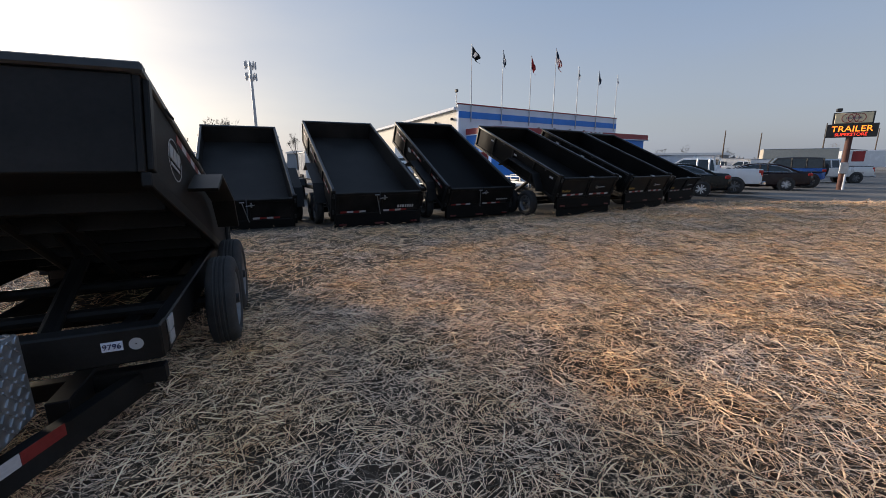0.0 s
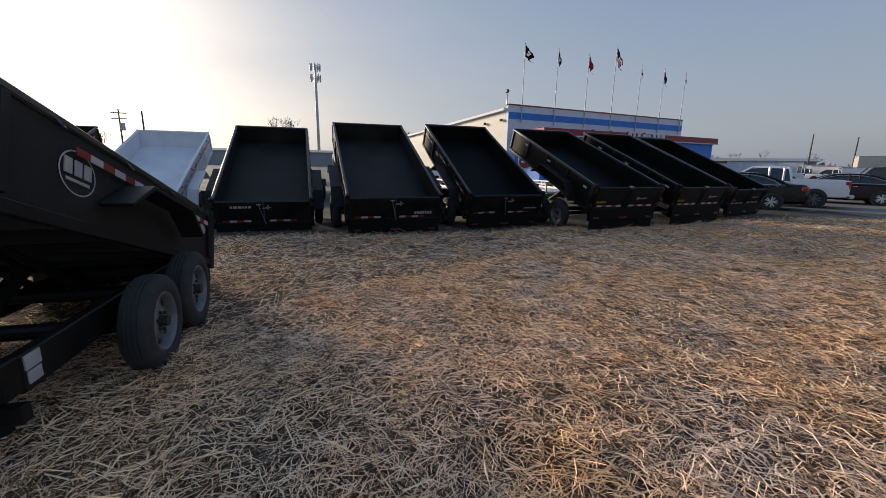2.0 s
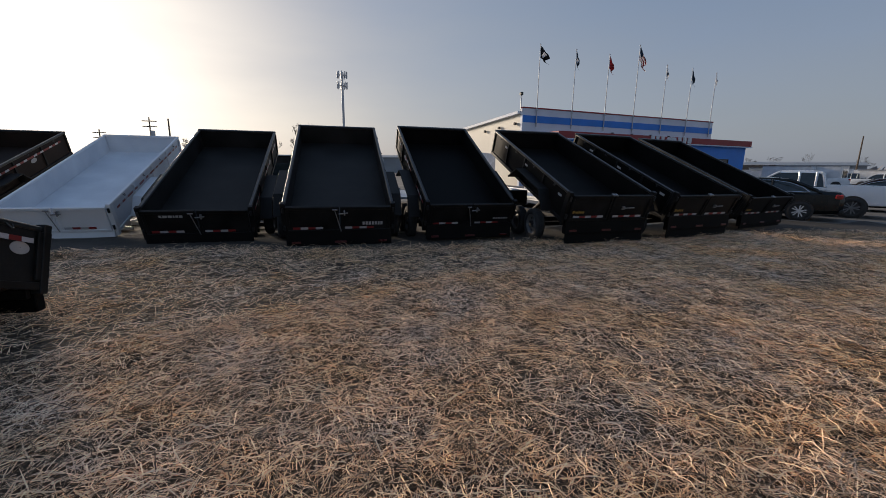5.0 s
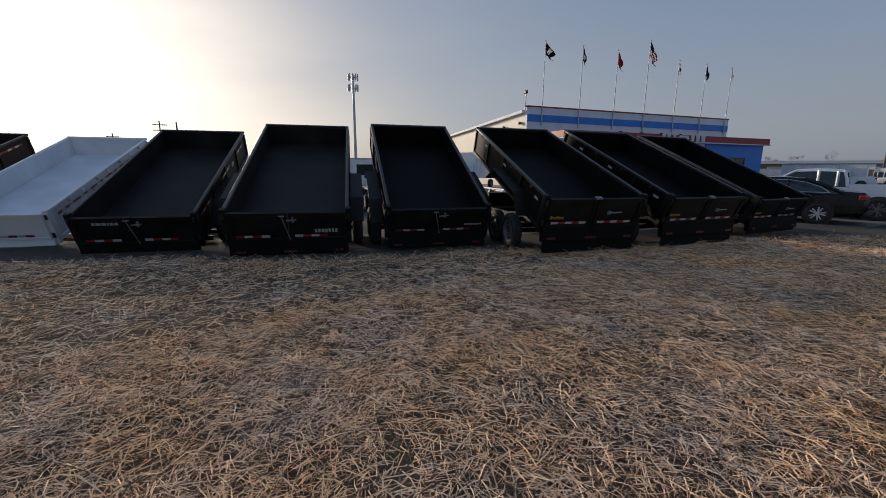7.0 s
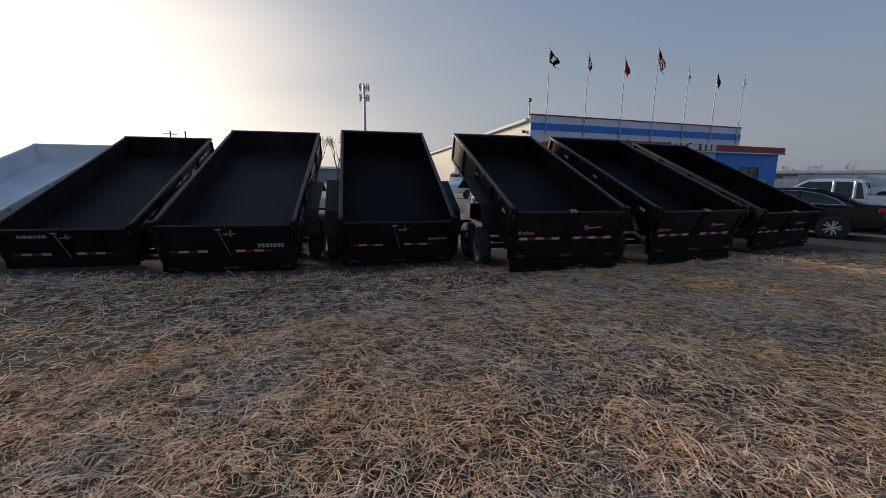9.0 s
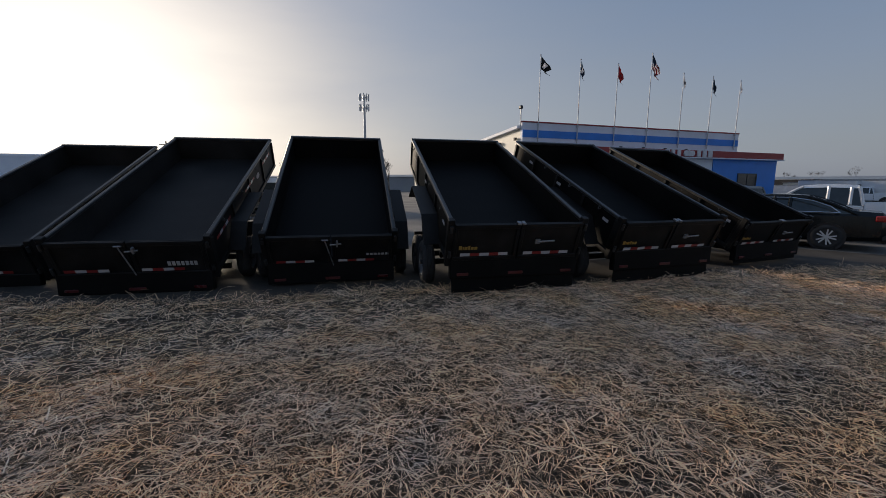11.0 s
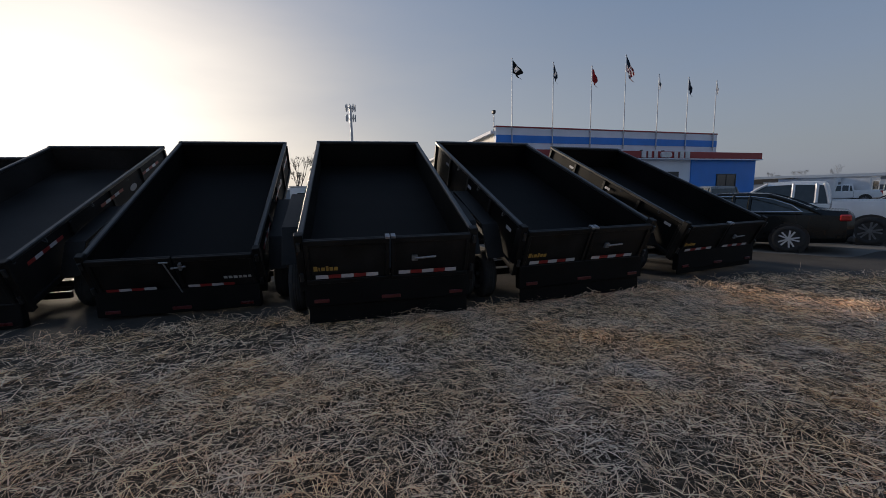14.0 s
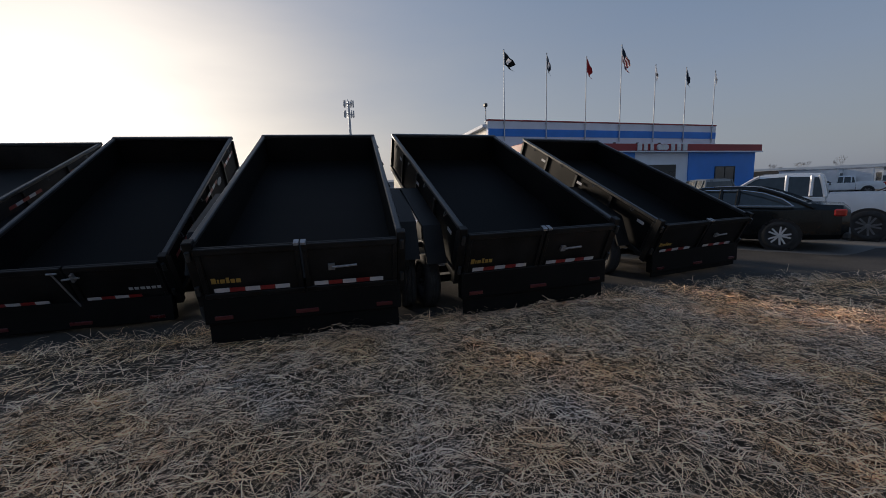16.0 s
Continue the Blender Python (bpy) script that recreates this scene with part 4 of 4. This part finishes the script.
def pickup(m, paint, label, cover=False):
    t = thing("pickup_truck", m, label, "pickup", "parked vehicles")
    bm = bmesh.new()
    loft(bm, [(-0.80, 0.93, 0.46, 1.16), (-0.4, 0.95, 0.42, 1.17), (1.2, 0.95, 0.42, 1.15), (1.4, 0.95, 0.45, 1.13), (2.4, 0.93, 0.46, 1.08), (2.72, 0.86, 0.50, 0.98)], 0.10)
    part("body", bm, paint, t, smooth=True)
    for s in (-1, 1):
        bm = bmesh.new()
        loft(bm, [(-2.68, 0.055, 0.55, 1.18), (-2.6, 0.07, 0.5, 1.20), (-0.84, 0.07, 0.46, 1.20)], 0.2)
        bmesh.ops.translate(bm, verts=bm.verts, vec=(s * 0.88, 0, 0))
        part("bed_side", bm, paint, t, smooth=True)
    boxes("bed_floor", PLASTIC, t, [(-0.85, 0.85, -2.62, -0.82, 0.50, 0.72)])
    gate = boxes("tailgate", paint, t, [(-0.81, 0.81, -2.70, -2.63, 0.62, 1.18)], bevel=0.02)
    boxes("tailgate_handle", PLASTIC, gate, [(-0.10, 0.10, -2.715, -2.70, 1.0, 1.07)])
    boxes("rear_bumper", CHROME if paint is not CAR_SILVER else CAR_SILVER, t, [(-0.9, 0.9, -2.86, -2.70, 0.45, 0.62)], bevel=0.03)
    if cover:
        boxes("bed_cover", PLASTIC, t, [(-0.90, 0.90, -2.6, -0.85, 1.20, 1.25)], bevel=0.02)
    cabin(t, paint, -0.80, 1.35, -0.66, 0.62, 1.14, 1.72, 0.90, 0.72, (0.0, 0.12, 0.52, 1.0))
    for s in (-1, 1):
        for y in (-0.45, 0.35):
            boxes("door_handle", paint, t, [(*sorted((s * 0.945, s * 0.97)), y, y + 0.16, 1.02, 1.05)], bevel=0.008)
    finish_car(t, TRUCK_WHEEL, -1.62, 1.64, 0.945, 0.39, -2.66, 0.82, 0.34, 0.14, 2.6)
    return t


def offroader(m, paint, label):
    t = thing("off_road_vehicle", m, label, "off-roader", "parked vehicles")
    bm = bmesh.new()
    loft(bm, [(-1.95, 0.84, 0.55, 1.18), (-1.8, 0.88, 0.50, 1.20), (0.6, 0.88, 0.50, 1.18), (1.8, 0.84, 0.52, 1.12), (2.05, 0.76, 0.56, 1.05)], 0.08)
    part("body", bm, paint, t, smooth=True)
    cabin(t, PLASTIC, -1.86, 0.75, -1.78, 0.35, 1.18, 1.78, 0.84, 0.76, (0.0, 0.35, 0.68, 1.0))
    for y in (-1.28, 1.35):
        for s in (-1, 1):
            boxes("flared_fender", PLASTIC, t, [(*sorted((s * 0.86, s * 1.0)), y - 0.55, y + 0.55, 0.92, 0.98)], bevel=0.02)
    finish_car(t, TRUCK_WHEEL, -1.28, 1.35, 0.90, 0.41, -1.92, 0.95, 0.16, 0.10, 2.0)
    add_wheel(t, TRUCK_WHEEL, Matrix.Translation((0, -2.06, 1.08)) @ Matrix.Rotation(-math.pi / 2, 4, "Z"), 1)
    return t


def park(make, hub, heading, rear_hub, *rest, **kw):
    """Parks a vehicle with its near rear hub, at rear_hub of its own frame, over the place."""
    r = Matrix.Rotation(radians(heading), 4, "Z")
    o = Vector((*hub, 0)) - (r @ Vector((*rear_hub, 0)))
    return make(Matrix.Translation(o) @ r, *rest, **kw)


park(sedan, (11.6, 18.6), 60, (-0.93, -1.42), CAR_BLACK, "glossy black sedan with chrome window trim on the asphalt")
park(pickup, (14.2, 20.2), 60, (-0.94, -1.62), CAR_WHITE, "white crew cab pickup parked beside the black sedan")
park(sedan, (18.6, 22.4), 60, (-0.93, -1.42), CAR_MAROON, "dark maroon sedan parked between pickup and off-roader")
park(offroader, (22.0, 24.8), 60, (-0.90, -1.28), CAR_BLUE, "blue off-roader with dark top and a spare wheel behind")
park(pickup, (30.2, 30.2), 78, (-0.94, -1.62), CAR_SILVER, "silver pickup with a black bed cover behind the sign", cover=True)
park(pickup, (14.6, 31.0), 20, (-0.94, -1.62), CAR_GREY, "grey pickup parked before the blue showroom wall", cover=True)

# ---- sign by the road ----
sp = thing("pole_sign", Matrix.Translation((22.2, 23.1, 0)) @ Matrix.Rotation(radians(-38), 4, "Z"), "rusty red post carrying a lit board and cream sign", "sign")
bm = bmesh.new()
tube(bm, (0, 0, 0), (0, 0, 2.9), 0.14, 14)
part("post", bm, RUST, sp, smooth=True)
boxes("meter_box", GALV, sp, [(-0.18, 0.18, -0.26, -0.14, 0.9, 1.5)], bevel=0.02)
bm = bmesh.new()
tube(bm, (0.12, -0.16, 0), (0.12, -0.16, 1.3), 0.05, 8)
part("conduit", bm, WHITEWALL, sp)
boxes("light_board", PLASTIC, sp, [(-1.02, 1.02, -0.2, 0.2, 2.85, 3.55)], bevel=0.02)
boxes("cream_panel", mat("cream_sign_panel", (0.62, 0.55, 0.38), 0.5, vary=0.05, bump=0), sp, [(-0.74, 0.74, -0.16, 0.16, 3.58, 4.12)], bevel=0.02)
boxes("panel_frame", PLASTIC, sp, [(-0.8, 0.8, -0.14, 0.14, 3.55, 3.6), (-0.8, 0.8, -0.14, 0.14, 4.1, 4.16), (-0.8, -0.74, -0.14, 0.14, 3.6, 4.1), (0.74, 0.8, -0.14, 0.14, 3.6, 4.1)])
UP = Matrix.Rotation(math.pi / 2, 4, "X")
text_mesh("TRAILER", 0.44, glow("orange_led", (1.0, 0.22, 0.02), 1.6), Matrix.Translation((0, -0.205, 3.27)) @ UP, sp, "lit_word", "glowing orange word")
text_mesh("SUPERSTORE", 0.22, glow("red_led", (0.9, 0.04, 0.02), 1.2), Matrix.Translation((0, -0.205, 2.98)) @ UP, sp, "lit_word", "glowing red word")
text_mesh("TRAILER", 0.18, INK, Matrix.Translation((0, -0.165, 3.85)) @ UP, sp, "painted_word")
for k in range(3):
    bm = bmesh.new()
    lathe(bm, [(0.24, 0.0), (0.24, 0.008), (0.21, 0.008), (0.21, 0.0)], Matrix.Translation((-0.24 + 0.24 * k, -0.16, 3.85)) @ Matrix.Rotation(-math.pi / 2, 4, "Z"), 24)
    part("painted_ring", bm, REDP, sp)
boxes("lamp", PLASTIC, sp, [(-0.75, -0.5, -0.3, -0.05, 4.2, 4.38)], bevel=0.03)
boxes("hanging_sign", REDP, sp, [(0.25, 0.75, -0.03, 0.03, 1.55, 2.1)], bevel=0.02)
bm = bmesh.new()
tube(bm, (0.1, 0, 2.2), (0.8, 0, 2.14), 0.02, 8)
part("sign_arm", bm, PLASTIC, sp)

# ---- tower, poles, trees and far buildings ----
tw = thing("cell_tower", Matrix.Translation((-80.3, 176.6, 0)), "tall grey mobile phone mast with clustered antennas", "tower")
bm = bmesh.new()
tube(bm, (0, 0, 0), (0, 0, 42.5), 0.75, 14, 0.45)
part("mast", bm, GALV, tw, smooth=True)
for lv, z in enumerate((35.8, 40.2)):
    bm = bmesh.new()
    for a in range(3):
        p, q2 = a * math.tau / 3 + 0.4, (a + 1) * math.tau / 3 + 0.4
        tube(bm, (2.1 * math.cos(p), 2.1 * math.sin(p), z + 1), (2.1 * math.cos(q2), 2.1 * math.sin(q2), z + 1), 0.09, 6)
        tube(bm, (0, 0, z + 1), (1.6 * math.cos(p), 1.6 * math.sin(p), z + 1), 0.1, 6)
    part("platform", bm, GALV, tw)
    for a in range(9):
        p = a * math.tau / 9 + 0.2
        boxes("antenna", GALV, tw, [(-0.22, 0.22, -0.14, 0.14, z - 0.3, z + 2.5)], Matrix.Translation((2.1 * math.cos(p), 2.1 * math.sin(p), 0)) @ Matrix.Rotation(p, 4, "Z"))


def utility_pole(x, y, h, arms=1, box_on=False):
    t = thing("utility_pole", Matrix.Translation((x, y, 0)) @ Matrix.Rotation(radians(25), 4, "Z"), "weathered wooden utility pole far behind the lot", "utility pole", "utility poles")
    bm = bmesh.new()
    tube(bm, (0, 0, 0), (0, 0, h), 0.16, 8, 0.10)
    part("pole", bm, WOODPOLE, t, smooth=True)
    for k in range(arms):
        boxes("cross_arm", WOODPOLE, t, [(-1.1, 1.1, -0.08, 0.08, h - 0.7 - 0.9 * k, h - 0.55 - 0.9 * k)])
    if box_on:
        bm = bmesh.new()
        tube(bm, (0.35, 0, h - 3.4), (0.35, 0, h - 2.2), 0.35, 10)
        part("transformer", bm, GALV, t)


for x, y, h, arms, bx in ((-62, 62, 9.5, 2, True), (-50, 54, 8.2, 0, False), (-78, 66, 8.0, 2, False), (62, 92, 8.5, 0, False), (70, 92, 8.0, 0, False), (84, 92, 10.0, 0, False), (104, 100, 9.5, 0, False), (118, 104, 9.5, 0, False)):
    utility_pole(x, y, h, arms, bx)


def bare_tree(x, y, h, seed):
    """A leafless tree: tapered trunk, forking limbs, and a crown of fine twigs."""
    rng = random.Random(seed)
    t = thing("bare_tree", Matrix.Translation((x, y, 0)), "leafless winter tree standing beyond the lot", "tree", "bare trees")
    limbs, twigs = bmesh.new(), bmesh.new()

    def grow(p, d, ln, r, depth):
        q2 = p + d * ln
        if depth < 3:
            tube(limbs, p, q2, r, 5 if depth else 8, r * 0.68)
        else:
            s = d.orthogonal().normalized() * max(r, 0.02)
            f = [twigs.verts.new(v) for v in (p - s, p + s, q2)]
            twigs.faces.new(f)
        if depth >= 6:
            return
        for k in range(rng.choice((2, 3)) if depth < 3 else 3):
            ax = Vector((rng.gauss(0, 1), rng.gauss(0, 1), rng.gauss(0, 0.5))).normalized()
            nd = (Matrix.Rotation(rng.uniform(0.2, 0.6), 3, ax) @ d + Vector((0, 0, 0.2))).normalized()
            grow(p.lerp(q2, rng.uniform(0.75, 1.0)), nd, ln * rng.uniform(0.62, 0.84), r * 0.62, depth + 1)
    grow(Vector((0, 0, 0)), Vector((rng.uniform(-0.06, 0.06), rng.uniform(-0.06, 0.06), 1)).normalized(), h * 0.30, h * 0.022, 0)
    part("trunk", limbs, BARK, t)
    part("crown", twigs, TWIG, t)


for i, (x, y, h) in enumerate(((-52, 92, 12.5), (-47, 93, 12), (-58, 100, 10), (-70, 108, 10.5), (-16, 104, 9.5), (-21, 108, 9), (-30, 112, 9.5), (-36, 100, 8.5), (-90, 100, 9), (66, 124, 7), (72, 122, 6.5), (60, 126, 6), (82, 120, 6), (112, 118, 8), (-100, 92, 8.5), (-25, 118, 10))):
    bare_tree(x, y, h, 40 + i)

# a low line of far scrub along the horizon, in clumps
rng = random.Random(5)
bm = bmesh.new()
for k in range(2600):
    a = radians(-72 + 150 * rng.random())
    d = rng.uniform(190, 260)
    x, y = math.sin(a) * d, math.cos(a) * d
    hh = rng.uniform(1.5, 5.5) * (0.6 + 0.5 * math.sin(a * 9) ** 2)
    s = rng.uniform(0.8, 2.4)
    v = [bm.verts.new((x + rng.uniform(-s, s), y + rng.uniform(-s, s), z)) for z in (0, 0, hh, hh * rng.uniform(0.5, 0.9))]
    for f in ((0, 1, 2), (1, 3, 2), (0, 2, 3)):
        bm.faces.new([v[i] for i in f])
HAZY = mat("hazy_far_scrub", (0.20, 0.19, 0.19), 1.0, vary=0.1, island=0.2, bump=0)
tagged(part("far_scrub", bm, HAZY), "hazy leafless scrub along the horizon", "woods", kind="stuff")

SHED = mat("hazy_grey_siding", (0.26, 0.28, 0.31), 0.8, vary=0.06, scale=0.2)
SHED_T = mat("tan_brick_wall", (0.34, 0.24, 0.17), 0.8, vary=0.08, scale=0.3)
ROOFG = mat("dull_metal_roof", (0.26, 0.28, 0.30), 0.6, vary=0.06, scale=0.2)


def shed(x, y, yaw, w, d, h, wall, label, windows=0):
    t = thing("warehouse", Matrix.Translation((x, y, 0)) @ Matrix.Rotation(radians(yaw), 4, "Z"), label, "building", "far buildings")
    boxes("wall", wall, t, [(-w / 2, w / 2, 0, d, 0, h)])
    bm = bmesh.new()
    prism(bm, [(-0.4, h), (d / 2, h + d * 0.05), (d + 0.4, h), (d + 0.4, h + 0.2), (d / 2, h + d * 0.05 + 0.25), (-0.4, h + 0.2)], -w / 2 - 0.4, w / 2 + 0.4)
    part("roof", bm, ROOFG, t)
    for k in range(windows):
        xx = -w / 2 + (k + 0.7) * w / (windows + 0.4)
        boxes("window", GLASS, t, [(xx, xx + 1.0, -0.05, 0, 1.0, 2.2)])
    for k in range(max(2, int(w / 12))):
        xx = -w / 2 + (k + 0.5) * 12
        boxes("loading_door", ROOFG, t, [(xx, xx + 3.2, -0.08, 0, 0, 3.2)])


shed(62, 116, -28, 30, 14, 3.4, SHED, "long hazy grey warehouse across the lot")
shed(96, 82, -52, 34, 14, 3.3, SHED, "low grey warehouse with a pale metal roof")
shed(92, 62, -52, 22, 12, 3.1, SHED_T, "tan brick building with small dark windows", 6)
shed(-18, 128, 8, 60, 16, 4.6, SHED, "long low grey shed beyond the trailers")
shed(-72, 120, 22, 40, 16, 4.2, SHED, "long low grey shed beyond the trailers")


def box_truck(x, y, yaw, label):
    t = thing("box_truck", Matrix.Translation((x, y, 0)) @ Matrix.Rotation(radians(yaw), 4, "Z"), label, "truck", "parked trucks")
    boxes("cargo_box", CAR_WHITE, t, [(-1.15, 1.15, -3.4, 1.3, 0.9, 3.1)], bevel=0.04)
    bm = bmesh.new()
    loft(bm, [(1.35, 1.0, 0.55, 2.2), (2.2, 1.0, 0.5, 2.15), (2.6, 1.0, 0.5, 1.45), (3.3, 0.95, 0.5, 1.3), (3.5, 0.85, 0.55, 1.15)], 0.12)
    part("cab", bm, CAR_WHITE, t, smooth=True)
    boxes("windscreen", CARGLASS, t, [(-0.85, 0.85, 2.2, 2.42, 1.45, 2.0)], bevel=0.03)
    for yy in (-2.0, 2.6):
        for s in (-1, 1):
            add_wheel(t, TRUCK_WHEEL, Matrix.Translation((s * 0.95, yy, 0.39)), s)


def cargo_trailer(x, y, yaw, paint, label, h=2.3, ln=4.2):
    t = thing("cargo_trailer", Matrix.Translation((x, y, 0)) @ Matrix.Rotation(radians(yaw), 4, "Z"), label, "trailer", "parked cargo trailers")
    boxes("body", paint, t, [(-1.05, 1.05, -ln / 2, ln / 2, 0.45, h)], bevel=0.05)
    boxes("rear_door", paint, t, [(-0.95, 0.95, -ln / 2 - 0.03, -ln / 2, 0.55, h - 0.1)], bevel=0.01)
    boxes("rear_window", CARGLASS, t, [(-0.6, 0.6, -ln / 2 - 0.05, -ln / 2 - 0.03, h * 0.52, h * 0.84)], bevel=0.008)
    boxes("roof_cap", GALV, t, [(-1.08, 1.08, -ln / 2 - 0.02, ln / 2 + 0.02, h, h + 0.06)])
    for yy in (-0.4, 0.4):
        for s in (-1, 1):
            add_wheel(t, TRAILER_WHEEL, Matrix.Translation((s * 1.1, yy, 0.37)), s)


cargo_trailer(-9.8, 31.5, 26, CAR_WHITE, "white cargo trailer in the yard behind the dump trailers")
cargo_trailer(-17.5, 33, 35, CAR_WHITE, "white cargo trailer in the yard behind the dump trailers")
box_truck(-3.2, 40, 160, "white box truck in the yard behind the dump trailers")
cargo_trailer(31.5, 62, 40, PLASTIC, "black enclosed trailer beyond the blue showroom", 2.6)
far = random.Random(8)
for i in range(22):
    b, d = radians(26.5 + 0.72 * i), far.uniform(62, 92)
    x, yy = d * math.sin(b), d * math.cos(b)
    if i % 3 == 0:
        park(pickup, (x, yy), 55 + far.uniform(-8, 8), (-0.94, -1.62), far.choice((CAR_WHITE, CAR_WHITE, CAR_SILVER, CAR_GREY)), "pale pickup in the far vehicle rows")
    else:
        cargo_trailer(x, yy, 50 + far.uniform(-10, 10), far.choice((CAR_WHITE, CAR_WHITE, WHITEWALL, CREAM)), "pale cargo trailer in the far rows", far.uniform(1.7, 2.7), far.uniform(3.5, 5.5))
cargo_trailer(46, 54, 62, mat("beige_trailer_skin", (0.55, 0.49, 0.40), 0.5, vary=0.05), "large beige box trailer in the far rows", 3.2, 7.5)
box_truck(57, 58, 60, "white box truck in the far rows")


def utility_trailer(x, y, yaw, label, metal=GALV):
    t = thing("utility_trailer", Matrix.Translation((x, y, 0)) @ Matrix.Rotation(radians(yaw), 4, "Z"), label, "trailer", "utility trailers")
    boxes("deck", metal, t, [(-0.95, 0.95, -2.2, 2.2, 0.50, 0.58)], bevel=0.01)
    for s in (-1, 1):
        boxes("side_rail", metal, t, [(*sorted((s * 0.93, s * 0.98)), -2.2, 2.2, 0.58, 0.66), (*sorted((s * 0.93, s * 0.98)), -2.2, 2.2, 0.86, 0.91)] + [(*sorted((s * 0.93, s * 0.98)), yy, yy + 0.05, 0.6, 0.9) for yy in (-2.2, -0.75, 0.75, 2.15)])
        bm = bmesh.new()
        prism(bm, [(-0.9, 0.62), (-0.6, 0.88), (0.6, 0.88), (0.9, 0.62), (0.87, 0.60), (0.58, 0.84), (-0.58, 0.84), (-0.87, 0.60)], *sorted((s * 0.99, s * 1.25)))
        part("fender", bm, metal, t, "bright metal fender")
        for yy in (-0.4, 0.4):
            add_wheel(t, TRAILER_WHEEL, Matrix.Translation((s * 1.12, yy, 0.37)), s)
    bm = bmesh.new()
    tube(bm, (-0.6, 2.2, 0.48), (0, 3.5, 0.48), 0.05, 8)
    tube(bm, (0.6, 2.2, 0.48), (0, 3.5, 0.48), 0.05, 8)
    part("tongue", bm, metal, t)


utility_trailer(2.4, 19.6, 30, "bright galvanised utility trailer behind the dump trailers")
utility_trailer(-2.6, 18.8, 30, "bright galvanised utility trailer behind the dump trailers")
utility_trailer(5.6, 21.4, 30, "bright galvanised utility trailer behind the dump trailers")
utility_trailer(-8.0, 17.5, 30, "low black utility trailer behind the dump trailers", BLACK)
utility_trailer(-5.4, 18.6, 30, "low black utility trailer behind the dump trailers", BLACK)
for x, yy in ((-10.5, 21.5), (-15.5, 19.0)):
    cargo_trailer(x, yy, 30, BLACK, "black enclosed trailer in the second row", 2.1, 4.0)
rs = thing("road_sign", Matrix.Translation((2.2, 24.0, 0)) @ Matrix.Rotation(radians(10), 4, "Z"), "round red no entry sign on a white plate", "road sign")
bm = bmesh.new()
tube(bm, (0, 0.03, 0), (0, 0.03, 2.2), 0.035, 8)
part("post", bm, GALV, rs)
boxes("plate", CAR_WHITE, rs, [(-0.38, 0.38, -0.02, 0, 1.4, 2.16)])
bm = bmesh.new()
tube(bm, (0, -0.03, 1.78), (0, -0.02, 1.78), 0.35, 24)
disc = part("disc", bm, F_RED, rs)
boxes("bar", CAR_WHITE, disc, [(-0.24, 0.24, -0.036, -0.03, 1.74, 1.82)])
